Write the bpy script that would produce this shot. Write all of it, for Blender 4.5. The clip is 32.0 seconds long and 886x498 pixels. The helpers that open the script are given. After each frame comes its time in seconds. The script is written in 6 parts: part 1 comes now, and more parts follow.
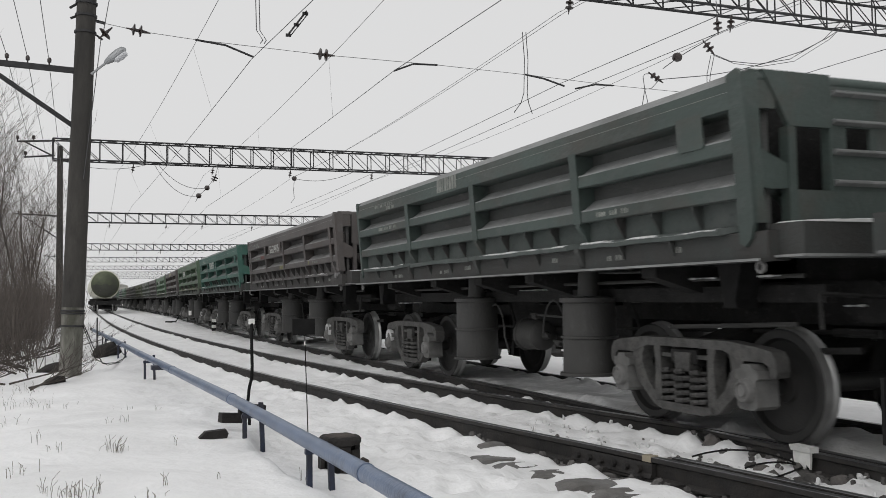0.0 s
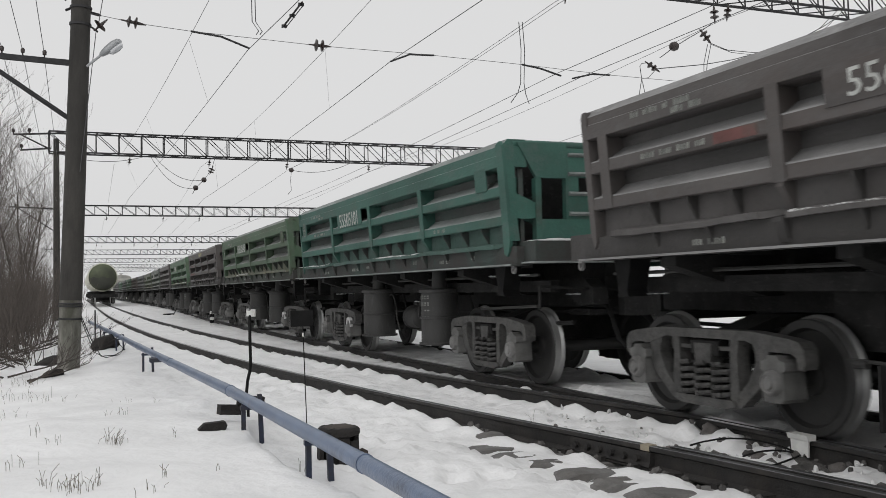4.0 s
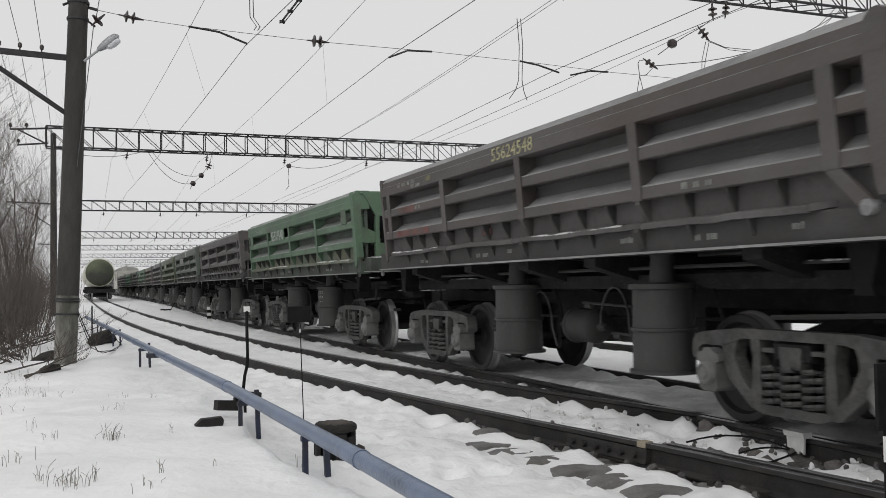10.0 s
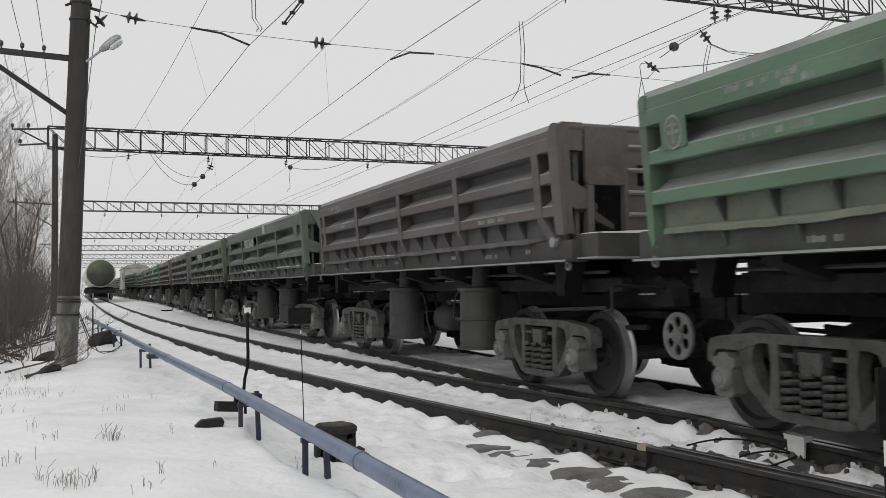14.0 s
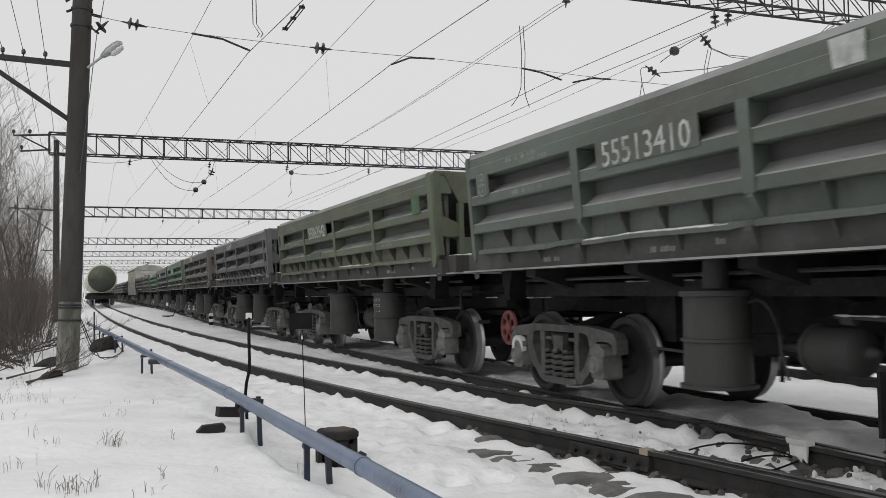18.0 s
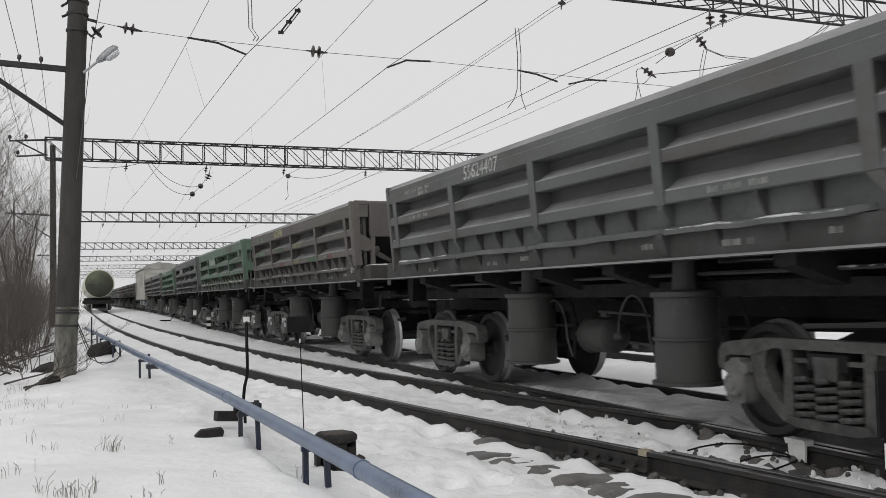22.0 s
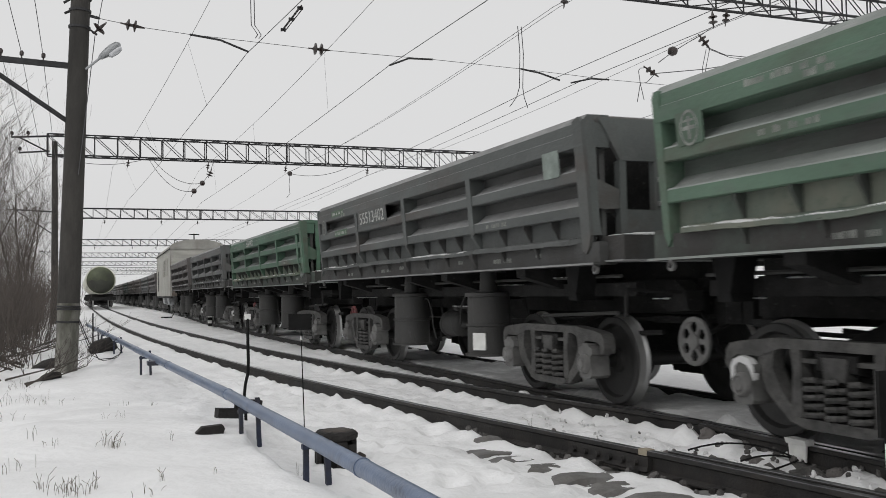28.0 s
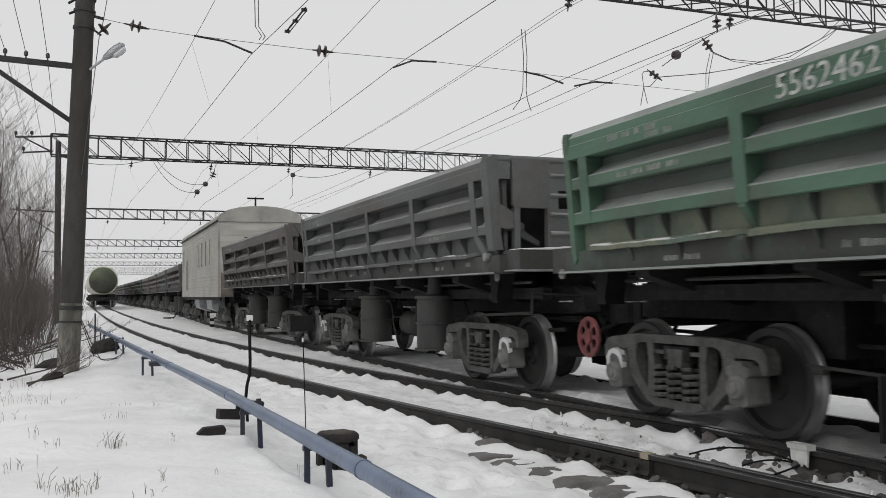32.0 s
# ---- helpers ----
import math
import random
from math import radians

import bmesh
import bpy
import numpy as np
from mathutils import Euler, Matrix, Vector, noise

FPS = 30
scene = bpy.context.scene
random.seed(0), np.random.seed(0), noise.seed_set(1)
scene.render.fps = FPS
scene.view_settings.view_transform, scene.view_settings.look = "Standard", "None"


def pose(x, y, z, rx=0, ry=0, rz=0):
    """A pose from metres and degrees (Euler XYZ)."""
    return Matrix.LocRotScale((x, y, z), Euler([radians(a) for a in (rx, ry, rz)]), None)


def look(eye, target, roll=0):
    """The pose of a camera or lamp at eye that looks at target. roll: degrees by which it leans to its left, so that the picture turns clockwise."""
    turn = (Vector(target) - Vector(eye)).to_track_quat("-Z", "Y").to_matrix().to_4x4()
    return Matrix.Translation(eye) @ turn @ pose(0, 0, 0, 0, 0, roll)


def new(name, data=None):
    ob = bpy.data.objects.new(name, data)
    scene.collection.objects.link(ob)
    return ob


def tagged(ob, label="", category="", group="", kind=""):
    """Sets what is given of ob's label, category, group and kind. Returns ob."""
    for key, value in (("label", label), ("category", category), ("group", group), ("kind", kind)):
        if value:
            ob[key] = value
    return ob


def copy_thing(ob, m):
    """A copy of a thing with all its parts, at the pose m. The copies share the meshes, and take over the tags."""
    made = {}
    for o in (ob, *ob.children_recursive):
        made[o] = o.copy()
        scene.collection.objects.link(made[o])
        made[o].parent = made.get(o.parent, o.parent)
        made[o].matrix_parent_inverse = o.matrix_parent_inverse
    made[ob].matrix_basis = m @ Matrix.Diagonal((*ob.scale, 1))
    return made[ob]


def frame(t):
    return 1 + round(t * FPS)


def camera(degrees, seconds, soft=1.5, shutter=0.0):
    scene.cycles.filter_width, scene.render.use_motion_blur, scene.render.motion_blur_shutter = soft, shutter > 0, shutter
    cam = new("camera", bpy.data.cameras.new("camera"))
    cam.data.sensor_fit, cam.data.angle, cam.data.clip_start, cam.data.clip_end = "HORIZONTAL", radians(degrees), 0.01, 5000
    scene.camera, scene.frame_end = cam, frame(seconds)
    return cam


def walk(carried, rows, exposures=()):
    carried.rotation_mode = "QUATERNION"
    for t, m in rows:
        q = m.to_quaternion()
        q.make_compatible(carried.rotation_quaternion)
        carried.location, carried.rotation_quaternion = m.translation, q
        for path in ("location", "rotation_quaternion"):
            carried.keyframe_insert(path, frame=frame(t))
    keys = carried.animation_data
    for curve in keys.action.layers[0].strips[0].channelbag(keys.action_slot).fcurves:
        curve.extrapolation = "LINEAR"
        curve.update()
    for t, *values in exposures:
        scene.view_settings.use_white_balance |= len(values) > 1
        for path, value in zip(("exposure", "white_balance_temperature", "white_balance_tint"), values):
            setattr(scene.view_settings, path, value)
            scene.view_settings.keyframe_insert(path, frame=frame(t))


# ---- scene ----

# ---- camera and its path ----
EYE = (0.0, 0.0, 1.269)
cam = camera(51.71, 32.0, soft=0.45, shutter=0.25)
AIM = [(0, 21.67, 2.91, -0.88), (0.5, 21.68, 2.84, -0.96), (1, 21.68, 2.75, -0.90), (1.5, 21.70, 2.67, -0.89), (2, 21.69, 2.60, -0.89), (2.5, 21.71, 2.56, -0.94), (3, 21.74, 2.49,
    -1.11), (3.5, 21.77, 2.40, -1.19), (5.5, 21.89, 2.17, -1.23), (6, 21.91, 2.13, -1.13), (6.5, 21.94, 2.11, -1.04), (7, 21.95, 2.09, -1.01), (7.5, 21.96, 2.04, -1.03), (8, 21.99,
    2.04, -1.04), (8.5, 21.97, 2.04, -0.97), (9, 21.96, 2.03, -0.96), (9.5, 21.99, 2.07, -0.96), (10, 21.97, 2.10, -1.03), (10.5, 21.98, 2.10, -1.07), (11, 22.02, 2.09, -1.09),
    (11.5, 21.98, 2.13, -1.00), (12, 21.95, 2.15, -1.03), (12.5, 21.95, 2.15, -1.02), (13, 21.96, 2.18, -0.97), (13.5, 21.94, 2.21, -0.86), (14, 21.91, 2.23, -0.77), (14.5, 21.88,
    2.25, -0.74), (16.5, 21.82, 2.45, -0.77), (17, 21.84, 2.49, -0.87), (17.5, 21.85, 2.50, -0.91), (18, 21.84, 2.53, -0.93), (18.5, 21.84, 2.56, -0.86), (19, 21.84, 2.58, -0.90),
    (19.5, 21.85, 2.60, -0.92), (20, 21.89, 2.63, -0.90), (20.5, 21.93, 2.67, -0.95), (21, 21.97, 2.67, -1.06), (21.5, 21.99, 2.71, -1.24), (22, 22.01, 2.68, -1.34), (22.5, 22.04,
    2.69, -1.47), (23, 22.06, 2.66, -1.33), (23.5, 22.02, 2.62, -1.24), (24, 22.01, 2.60, -1.11), (24.5, 22.00, 2.60, -0.97), (25, 21.99, 2.62, -0.95), (25.5, 21.99, 2.59, -0.95),
    (27.5, 21.92, 2.56, -1.04), (28, 21.92, 2.57, -1.06), (28.5, 21.92, 2.57, -1.06), (29, 21.90, 2.57, -1.01), (29.5, 21.86, 2.61, -0.97), (30, 21.83, 2.60, -0.91), (30.5, 21.78,
    2.63, -0.89), (31, 21.77, 2.64, -0.88), (31.5, 21.77, 2.68, -0.82), (32, 21.77, 2.72, -0.70)]


def aim(yaw, up, lean):
    """A pose at EYE that looks yaw degrees to the right of the track's direction and up degrees above level."""
    a, b = radians(yaw), radians(up)
    way = Vector((math.sin(a) * math.cos(b), math.cos(a) * math.cos(b), math.sin(b)))
    return look(EYE, Vector(EYE) + way, lean)


walk(cam, [(t, aim(a, b, c)) for t, a, b, c in AIM])

# ---- light: a plain overcast sky and a wide, weak sun behind it ----
world = bpy.data.worlds.new("overcast")
scene.world = world
world.use_nodes = True
wn, wl = world.node_tree.nodes, world.node_tree.links
sky = wn.new("ShaderNodeTexSky")
sky.sky_type, sky.sun_disc = "NISHITA", False
sky.sun_elevation, sky.sun_rotation = radians(40), radians(200)
sky.dust_density = 6
grey = wn.new("ShaderNodeHueSaturation")
grey.inputs["Saturation"].default_value = 0.04
grey.inputs["Value"].default_value = 0.10
cloud = wn.new("ShaderNodeMix")
cloud.data_type = "RGBA"
cloud.inputs["Factor"].default_value = 0.88
cloud.inputs["B"].default_value = (0.765, 0.765, 0.768, 1)
wl.new(sky.outputs["Color"], grey.inputs["Color"])
wl.new(grey.outputs["Color"], cloud.inputs["A"])
wl.new(cloud.outputs["Result"], wn["Background"].inputs["Color"])
wn["Background"].inputs["Strength"].default_value = 1.0
sun_data = bpy.data.lights.new("sun", "SUN")
sun_data.energy, sun_data.angle, sun_data.color = 0.55, radians(40), (1.0, 0.98, 0.95)
sun = new("sun", sun_data)
sun.matrix_world = look((-30, -40, 50), (0, 0, 0))
scene.view_settings.exposure = 0.0


# ---- materials ----
def mat(name, colour, rough=0.7, metal=0.0, vary=0.25, scale=6.0, bump=0.15, fine=60.0, second=None, amount=0.5, spread=0.35, shine=0.5, stretch=(1, 1, 1), wear=None, worn=0.38):
    """A procedural surface: base colour, uneven at two scales, with an optional second colour in stains, small worn patches, and fine relief."""
    m = bpy.data.materials.new(name)
    m.use_nodes = True
    n, l = m.node_tree.nodes, m.node_tree.links
    b = n["Principled BSDF"]
    b.inputs["Roughness"].default_value, b.inputs["Metallic"].default_value = rough, metal
    b.inputs["Specular IOR Level"].default_value = shine
    co = n.new("ShaderNodeTexCoord")
    mp = n.new("ShaderNodeMapping")
    mp.inputs["Scale"].default_value = stretch
    info = n.new("ShaderNodeObjectInfo")
    add = n.new("ShaderNodeVectorMath")
    add.operation = "ADD"
    l.new(co.outputs["Object"], add.inputs[0])
    mul = n.new("ShaderNodeMath")
    mul.operation = "MULTIPLY"
    mul.inputs[1].default_value = 37.0
    l.new(info.outputs["Random"], mul.inputs[0])
    l.new(mul.outputs[0], add.inputs[1])
    l.new(add.outputs[0], mp.inputs["Vector"])
    big, small = n.new("ShaderNodeTexNoise"), n.new("ShaderNodeTexNoise")
    big.inputs["Scale"].default_value, small.inputs["Scale"].default_value = scale, fine
    big.inputs["Detail"].default_value, small.inputs["Detail"].default_value = 5, 3
    for t in (big, small):
        l.new(mp.outputs["Vector"], t.inputs["Vector"])
    dark = n.new("ShaderNodeMix")
    dark.data_type = "RGBA"
    c = Vector(colour)
    dark.inputs["A"].default_value = (*(c * (1 - vary)), 1)
    dark.inputs["B"].default_value = (*(c * (1 + vary)), 1)
    even = n.new("ShaderNodeMapRange")
    even.inputs["From Min"].default_value, even.inputs["From Max"].default_value = 0.30, 0.70
    l.new(big.outputs["Fac"], even.inputs["Value"])
    l.new(even.outputs["Result"], dark.inputs["Factor"])
    out = dark.outputs["Result"]
    if second:
        ramp = n.new("ShaderNodeMapRange")
        ramp.inputs["From Min"].default_value, ramp.inputs["From Max"].default_value = 1 - amount - spread / 2, 1 - amount + spread / 2
        st = n.new("ShaderNodeTexNoise")
        st.inputs["Scale"].default_value, st.inputs["Detail"].default_value, st.inputs["Roughness"].default_value = scale * 0.6, 8, 0.65
        l.new(mp.outputs["Vector"], st.inputs["Vector"])
        l.new(st.outputs["Fac"], ramp.inputs["Value"])
        mix = n.new("ShaderNodeMix")
        mix.data_type = "RGBA"
        mix.inputs["B"].default_value = (*second, 1)
        l.new(ramp.outputs["Result"], mix.inputs["Factor"])
        l.new(out, mix.inputs["A"])
        out = mix.outputs["Result"]
    if wear:
        spot = n.new("ShaderNodeTexNoise")
        spot.inputs["Scale"].default_value, spot.inputs["Detail"].default_value, spot.inputs["Roughness"].default_value = scale * 3.7, 9, 0.7
        l.new(mp.outputs["Vector"], spot.inputs["Vector"])
        cut = n.new("ShaderNodeMapRange")
        cut.inputs["From Min"].default_value, cut.inputs["From Max"].default_value = 1 - worn - 0.08, 1 - worn + 0.08
        cut.inputs["To Max"].default_value = 0.7
        l.new(spot.outputs["Fac"], cut.inputs["Value"])
        over = n.new("ShaderNodeMix")
        over.data_type = "RGBA"
        over.inputs["B"].default_value = (*wear, 1)
        l.new(cut.outputs["Result"], over.inputs["Factor"])
        l.new(out, over.inputs["A"])
        out = over.outputs["Result"]
    tone = n.new("ShaderNodeHueSaturation")
    rng = n.new("ShaderNodeMapRange")
    rng.inputs["To Min"].default_value, rng.inputs["To Max"].default_value = 1 - vary * 0.4, 1 + vary * 0.4
    l.new(small.outputs["Fac"], rng.inputs["Value"])
    l.new(rng.outputs["Result"], tone.inputs["Value"])
    l.new(out, tone.inputs["Color"])
    l.new(tone.outputs["Color"], b.inputs["Base Color"])
    bp = n.new("ShaderNodeBump")
    bp.inputs["Strength"].default_value, bp.inputs["Distance"].default_value = bump, 0.02
    l.new(small.outputs["Fac"], bp.inputs["Height"])
    l.new(bp.outputs["Normal"], b.inputs["Normal"])
    return m


SNOW = mat("snow", (0.81, 0.81, 0.815), 0.75, 0, 0.07, 0.9, 1.0, 9.0, (0.66, 0.66, 0.66), 0.32, 0.25)
LEDGE_SNOW = mat("ledge_snow", (0.60, 0.60, 0.60), 0.8, 0, 0.08, 4, 0.4, 25)
DIRTY_SNOW = mat("dirty_snow", (0.70, 0.70, 0.70), 0.85, 0, 0.35, 2.2, 0.6, 18, (0.50, 0.50, 0.495), 0.42, 0.3)
RAIL = mat("rail_steel", (0.024, 0.023, 0.0225), 0.65, 0.2, 0.4, 5, 0.3, 50, (0.05, 0.043, 0.038), 0.38)
RAIL_TOP = mat("rail_running_face", (0.25, 0.25, 0.26), 0.35, 0.9, 0.3, 4, 0.1, 60)
SLEEPER = mat("sleeper_concrete", (0.165, 0.162, 0.158), 0.9, 0, 0.3, 5, 0.5, 40, (0.10, 0.09, 0.08), 0.4)
STONE = mat("ballast_stone", (0.13, 0.12, 0.115), 0.9, 0, 0.45, 8, 0.5, 50)
BALLAST = mat("wet_ballast", (0.085, 0.081, 0.078), 0.9, 0, 0.45, 8, 0.5, 50)
THAWED = mat("thawed_ballast", (0.10, 0.096, 0.092), 0.9, 0, 0.5, 7, 1.0, 28, (0.62, 0.62, 0.62), 0.30, 0.12)
CONCRETE = mat("pole_concrete", (0.20, 0.195, 0.175), 0.9, 0, 0.35, 5, 0.7, 45, (0.07, 0.07, 0.055), 0.48, 0.25, stretch=(1, 1, 0.35))
DARK_POLE = mat("pole_dark", (0.034, 0.032, 0.029), 0.85, 0, 0.4, 3, 0.5, 40, (0.072, 0.067, 0.060), 0.36, 0.4, stretch=(1, 1, 0.3))
STEEL = mat("lattice_steel", (0.035, 0.035, 0.037), 0.7, 0.3, 0.3, 6, 0.2, 50)
WIRE = mat("wire", (0.10, 0.10, 0.105), 0.6, 0.5, 0.2, 6, 0.1, 50)
INSULATOR = mat("insulator_porcelain", (0.03, 0.022, 0.02), 0.25, 0, 0.3, 8, 0.1, 40)
BLUE = mat("blue_pipe_paint", (0.120, 0.158, 0.235), 0.36, 0, 0.22, 3, 0.25, 40, (0.05, 0.055, 0.07), 0.34, 0.2)
BLUE_DARK = mat("pipe_stand_paint", (0.018, 0.026, 0.055), 0.6, 0, 0.35, 7, 0.3, 50, (0.03, 0.025, 0.02), 0.45)
WOOD = mat("old_wood", (0.020, 0.018, 0.017), 0.9, 0, 0.4, 6, 0.6, 40, stretch=(1, 0.2, 1))
BLACK = mat("black_rubber", (0.010, 0.010, 0.010), 0.7, 0, 0.3, 8, 0.2, 40, shine=0.15)
WHITE = mat("white_paint", (0.72, 0.72, 0.70), 0.6, 0, 0.12, 8, 0.2, 40, (0.3, 0.27, 0.22), 0.3, 0.2)
GLASS = mat("lamp_glass", (0.55, 0.56, 0.58), 0.2, 0, 0.1, 6, 0.05, 40)
GREYMETAL = mat("galvanised", (0.33, 0.34, 0.35), 0.5, 0.4, 0.2, 6, 0.2, 40)
BARK = mat("bark", (0.055, 0.046, 0.040), 0.9, 0, 0.35, 5, 0.4, 30)
TWIG = mat("twigs", (0.090, 0.077, 0.068), 0.9, 0, 0.3, 4, 0.2, 30)
GRASS = mat("dry_grass", (0.14, 0.125, 0.10), 0.9, 0, 0.3, 8, 0.2, 30)
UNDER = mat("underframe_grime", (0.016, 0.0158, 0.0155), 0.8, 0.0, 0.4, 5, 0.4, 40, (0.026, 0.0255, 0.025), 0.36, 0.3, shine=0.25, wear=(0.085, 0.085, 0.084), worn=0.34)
BOGIE = mat("bogie_grime", (0.074, 0.073, 0.071), 0.75, 0.1, 0.4, 6, 0.5, 45, (0.115, 0.112, 0.106), 0.40, 0.3, wear=(0.032, 0.031, 0.030), worn=0.42)
BOX = mat("axle_box_grime", (0.20, 0.199, 0.195), 0.7, 0.1, 0.3, 5, 0.1, 50, (0.12, 0.117, 0.112), 0.42, 0.3)
BOX_BODY = mat("axle_box_casting", (0.115, 0.114, 0.11), 0.7, 0.1, 0.35, 4, 0.15, 50, (0.19, 0.19, 0.185), 0.42, 0.25)
WHEEL = mat("wheel_steel", (0.024, 0.0237, 0.0234), 0.6, 0.2, 0.3, 4, 0.2, 45, (0.030, 0.029, 0.028), 0.45, 0.4)
TREAD = mat("wheel_tread", (0.36, 0.36, 0.355), 0.38, 0.6, 0.2, 4, 0.1, 45)
CYLINDER = mat("cylinder_grime", (0.040, 0.040, 0.0395), 0.65, 0.1, 0.3, 3, 0.3, 40, (0.05, 0.049, 0.046), 0.45, 0.4, stretch=(1, 1, 0.4), wear=(0.085, 0.088, 0.086), worn=0.34)
RED = mat("red_paint", (0.24, 0.062, 0.066), 0.6, 0, 0.3, 8, 0.3, 40, (0.10, 0.05, 0.045), 0.42, 0.3)
WORN = mat("worn_lettering", (0.24, 0.25, 0.23), 0.8, 0, 0.3, 9, 0.1, 40, (0.12, 0.13, 0.12), 0.45, 0.3)
LETTER = mat("white_lettering", (0.44, 0.45, 0.43), 0.7, 0, 0.2, 9, 0.1, 40, (0.22, 0.23, 0.215), 0.42, 0.2)
YELLOW_LETTER = mat("worn_yellow_lettering", (0.36, 0.34, 0.20), 0.7, 0, 0.3, 9, 0.1, 40)


# ---- mesh helpers ----
def box(bm, x0, x1, y0, y1, z0, z1):
    v = [bm.verts.new(p) for p in ((x0, y0, z0), (x1, y0, z0), (x1, y1, z0), (x0, y1, z0), (x0, y0, z1), (x1, y0, z1), (x1, y1, z1), (x0, y1, z1))]
    for f in ((3, 2, 1, 0), (4, 5, 6, 7), (0, 1, 5, 4), (1, 2, 6, 5), (2, 3, 7, 6), (3, 0, 4, 7)):
        bm.faces.new([v[i] for i in f])
    return bm


def prism(bm, pts, a0, a1, axis="y"):
    """A polygon drawn out along an axis. pts: (x, z) for y, (y, z) for x, (x, y) for z."""
    def put(p, a):
        return {"y": (p[0], a, p[1]), "x": (a, p[0], p[1]), "z": (p[0], p[1], a)}[axis]
    lo, hi = [bm.verts.new(put(p, a0)) for p in pts], [bm.verts.new(put(p, a1)) for p in pts]
    n = len(pts)
    bm.faces.new(lo)
    bm.faces.new(hi[::-1])
    for i in range(n):
        bm.faces.new((lo[i], hi[i], hi[(i + 1) % n], lo[(i + 1) % n]))
    return bm


def tube(bm, a, b, r0, r1=None, sides=8, cap=True):
    """A round bar from a to b, tapering from r0 to r1."""
    a, b, r1 = Vector(a), Vector(b), r0 if r1 is None else r1
    d = (b - a)
    if d.length < 1e-6:
        return bm
    d.normalize()
    u = d.cross(Vector((0, 0, 1)) if abs(d.z) < 0.9 else Vector((1, 0, 0))).normalized()
    w = d.cross(u)
    ra, rb = [], []
    for i in range(sides):
        c = math.cos(2 * math.pi * i / sides) * u + math.sin(2 * math.pi * i / sides) * w
        ra.append(bm.verts.new(a + c * r0))
        rb.append(bm.verts.new(b + c * r1))
    for i in range(sides):
        bm.faces.new((ra[i], ra[(i + 1) % sides], rb[(i + 1) % sides], rb[i]))
    if cap:
        bm.faces.new(ra[::-1])
        bm.faces.new(rb)
    return bm


def lathe(bm, profile, axis="z", sides=24, at=(0, 0, 0)):
    """A turned form: profile of (radius, height) along the axis."""
    rings = []
    for r, h in profile:
        ring = []
        for i in range(sides):
            c, s = r * math.cos(2 * math.pi * i / sides), r * math.sin(2 * math.pi * i / sides)
            p = {"z": (c, s, h), "x": (h, c, s), "y": (s, h, c)}[axis]
            ring.append(bm.verts.new(Vector(p) + Vector(at)))
        rings.append(ring)
    for a, b in zip(rings, rings[1:]):
        for i in range(sides):
            bm.faces.new((a[i], a[(i + 1) % sides], b[(i + 1) % sides], b[i]))
    bm.faces.new(rings[0][::-1])
    bm.faces.new(rings[-1])
    return bm


def bent(bm, pts, r, sides=6):
    """One continuous round bar through the points."""
    pts = [Vector(p) for p in pts]
    rings = []
    for i, p in enumerate(pts):
        d = (pts[min(i + 1, len(pts) - 1)] - pts[max(i - 1, 0)]).normalized()
        u = d.cross(Vector((0, 0, 1)) if abs(d.z) < 0.95 else Vector((1, 0, 0))).normalized()
        if rings and u.dot(last) < 0:
            u = -u
        last = u
        v = d.cross(u)
        rings.append([bm.verts.new(p + (math.cos(2 * math.pi * k / sides) * u + math.sin(2 * math.pi * k / sides) * v) * r) for k in range(sides)])
    for a, b in zip(rings, rings[1:]):
        for k in range(sides):
            bm.faces.new((a[k], a[(k + 1) % sides], b[(k + 1) % sides], b[k]))
    bm.faces.new(rings[0][::-1])
    bm.faces.new(rings[-1])
    return bm


def mesh_of(name, bm, material, bevel=0.0, smooth=False):
    if bevel:
        bmesh.ops.bevel(bm, geom=[e for e in bm.edges if len(e.link_faces) == 2 and e.calc_face_angle(0) > 0.5], offset=bevel, segments=1, affect="EDGES", clamp_overlap=True)
    bmesh.ops.recalc_face_normals(bm, faces=bm.faces)
    me = bpy.data.meshes.new(name)
    bm.to_mesh(me)
    bm.free()
    if material:
        me.materials.append(material)
    if smooth:
        me.shade_smooth()
        me.set_sharp_from_angle(angle=radians(40))
    return me


def part(name, bm, material, parent, label="", at=None, bevel=0.0, smooth=False):
    """One mesh object under a thing or part; bm is a bmesh or a finished mesh that alike pieces share."""
    me = bm if isinstance(bm, bpy.types.Mesh) else mesh_of(name, bm, material, bevel, smooth)
    ob = new(name, me)
    ob.parent = parent
    if at is not None:
        ob.location = at
    if label:
        tagged(ob, label)
    return ob


def paint(ob, material):
    """Gives one object its own paint over a shared mesh."""
    ob.material_slots[0].link = "OBJECT"
    ob.material_slots[0].material = material
    return ob


def thing(name, at, label, category, group="", kind="", turn=0):
    ob = new(name)
    ob.empty_display_size = 0.2
    ob.location = at
    ob.rotation_euler = (0, 0, radians(turn))
    return tagged(ob, label, category, group, kind)


def solid(name, bm, material, label, category, group="", kind="", at=(0, 0, 0), bevel=0.0, smooth=False):
    me = bm if isinstance(bm, bpy.types.Mesh) else mesh_of(name, bm, material, bevel, smooth)
    ob = new(name, me)
    ob.location = at
    return tagged(ob, label, category, group, kind)


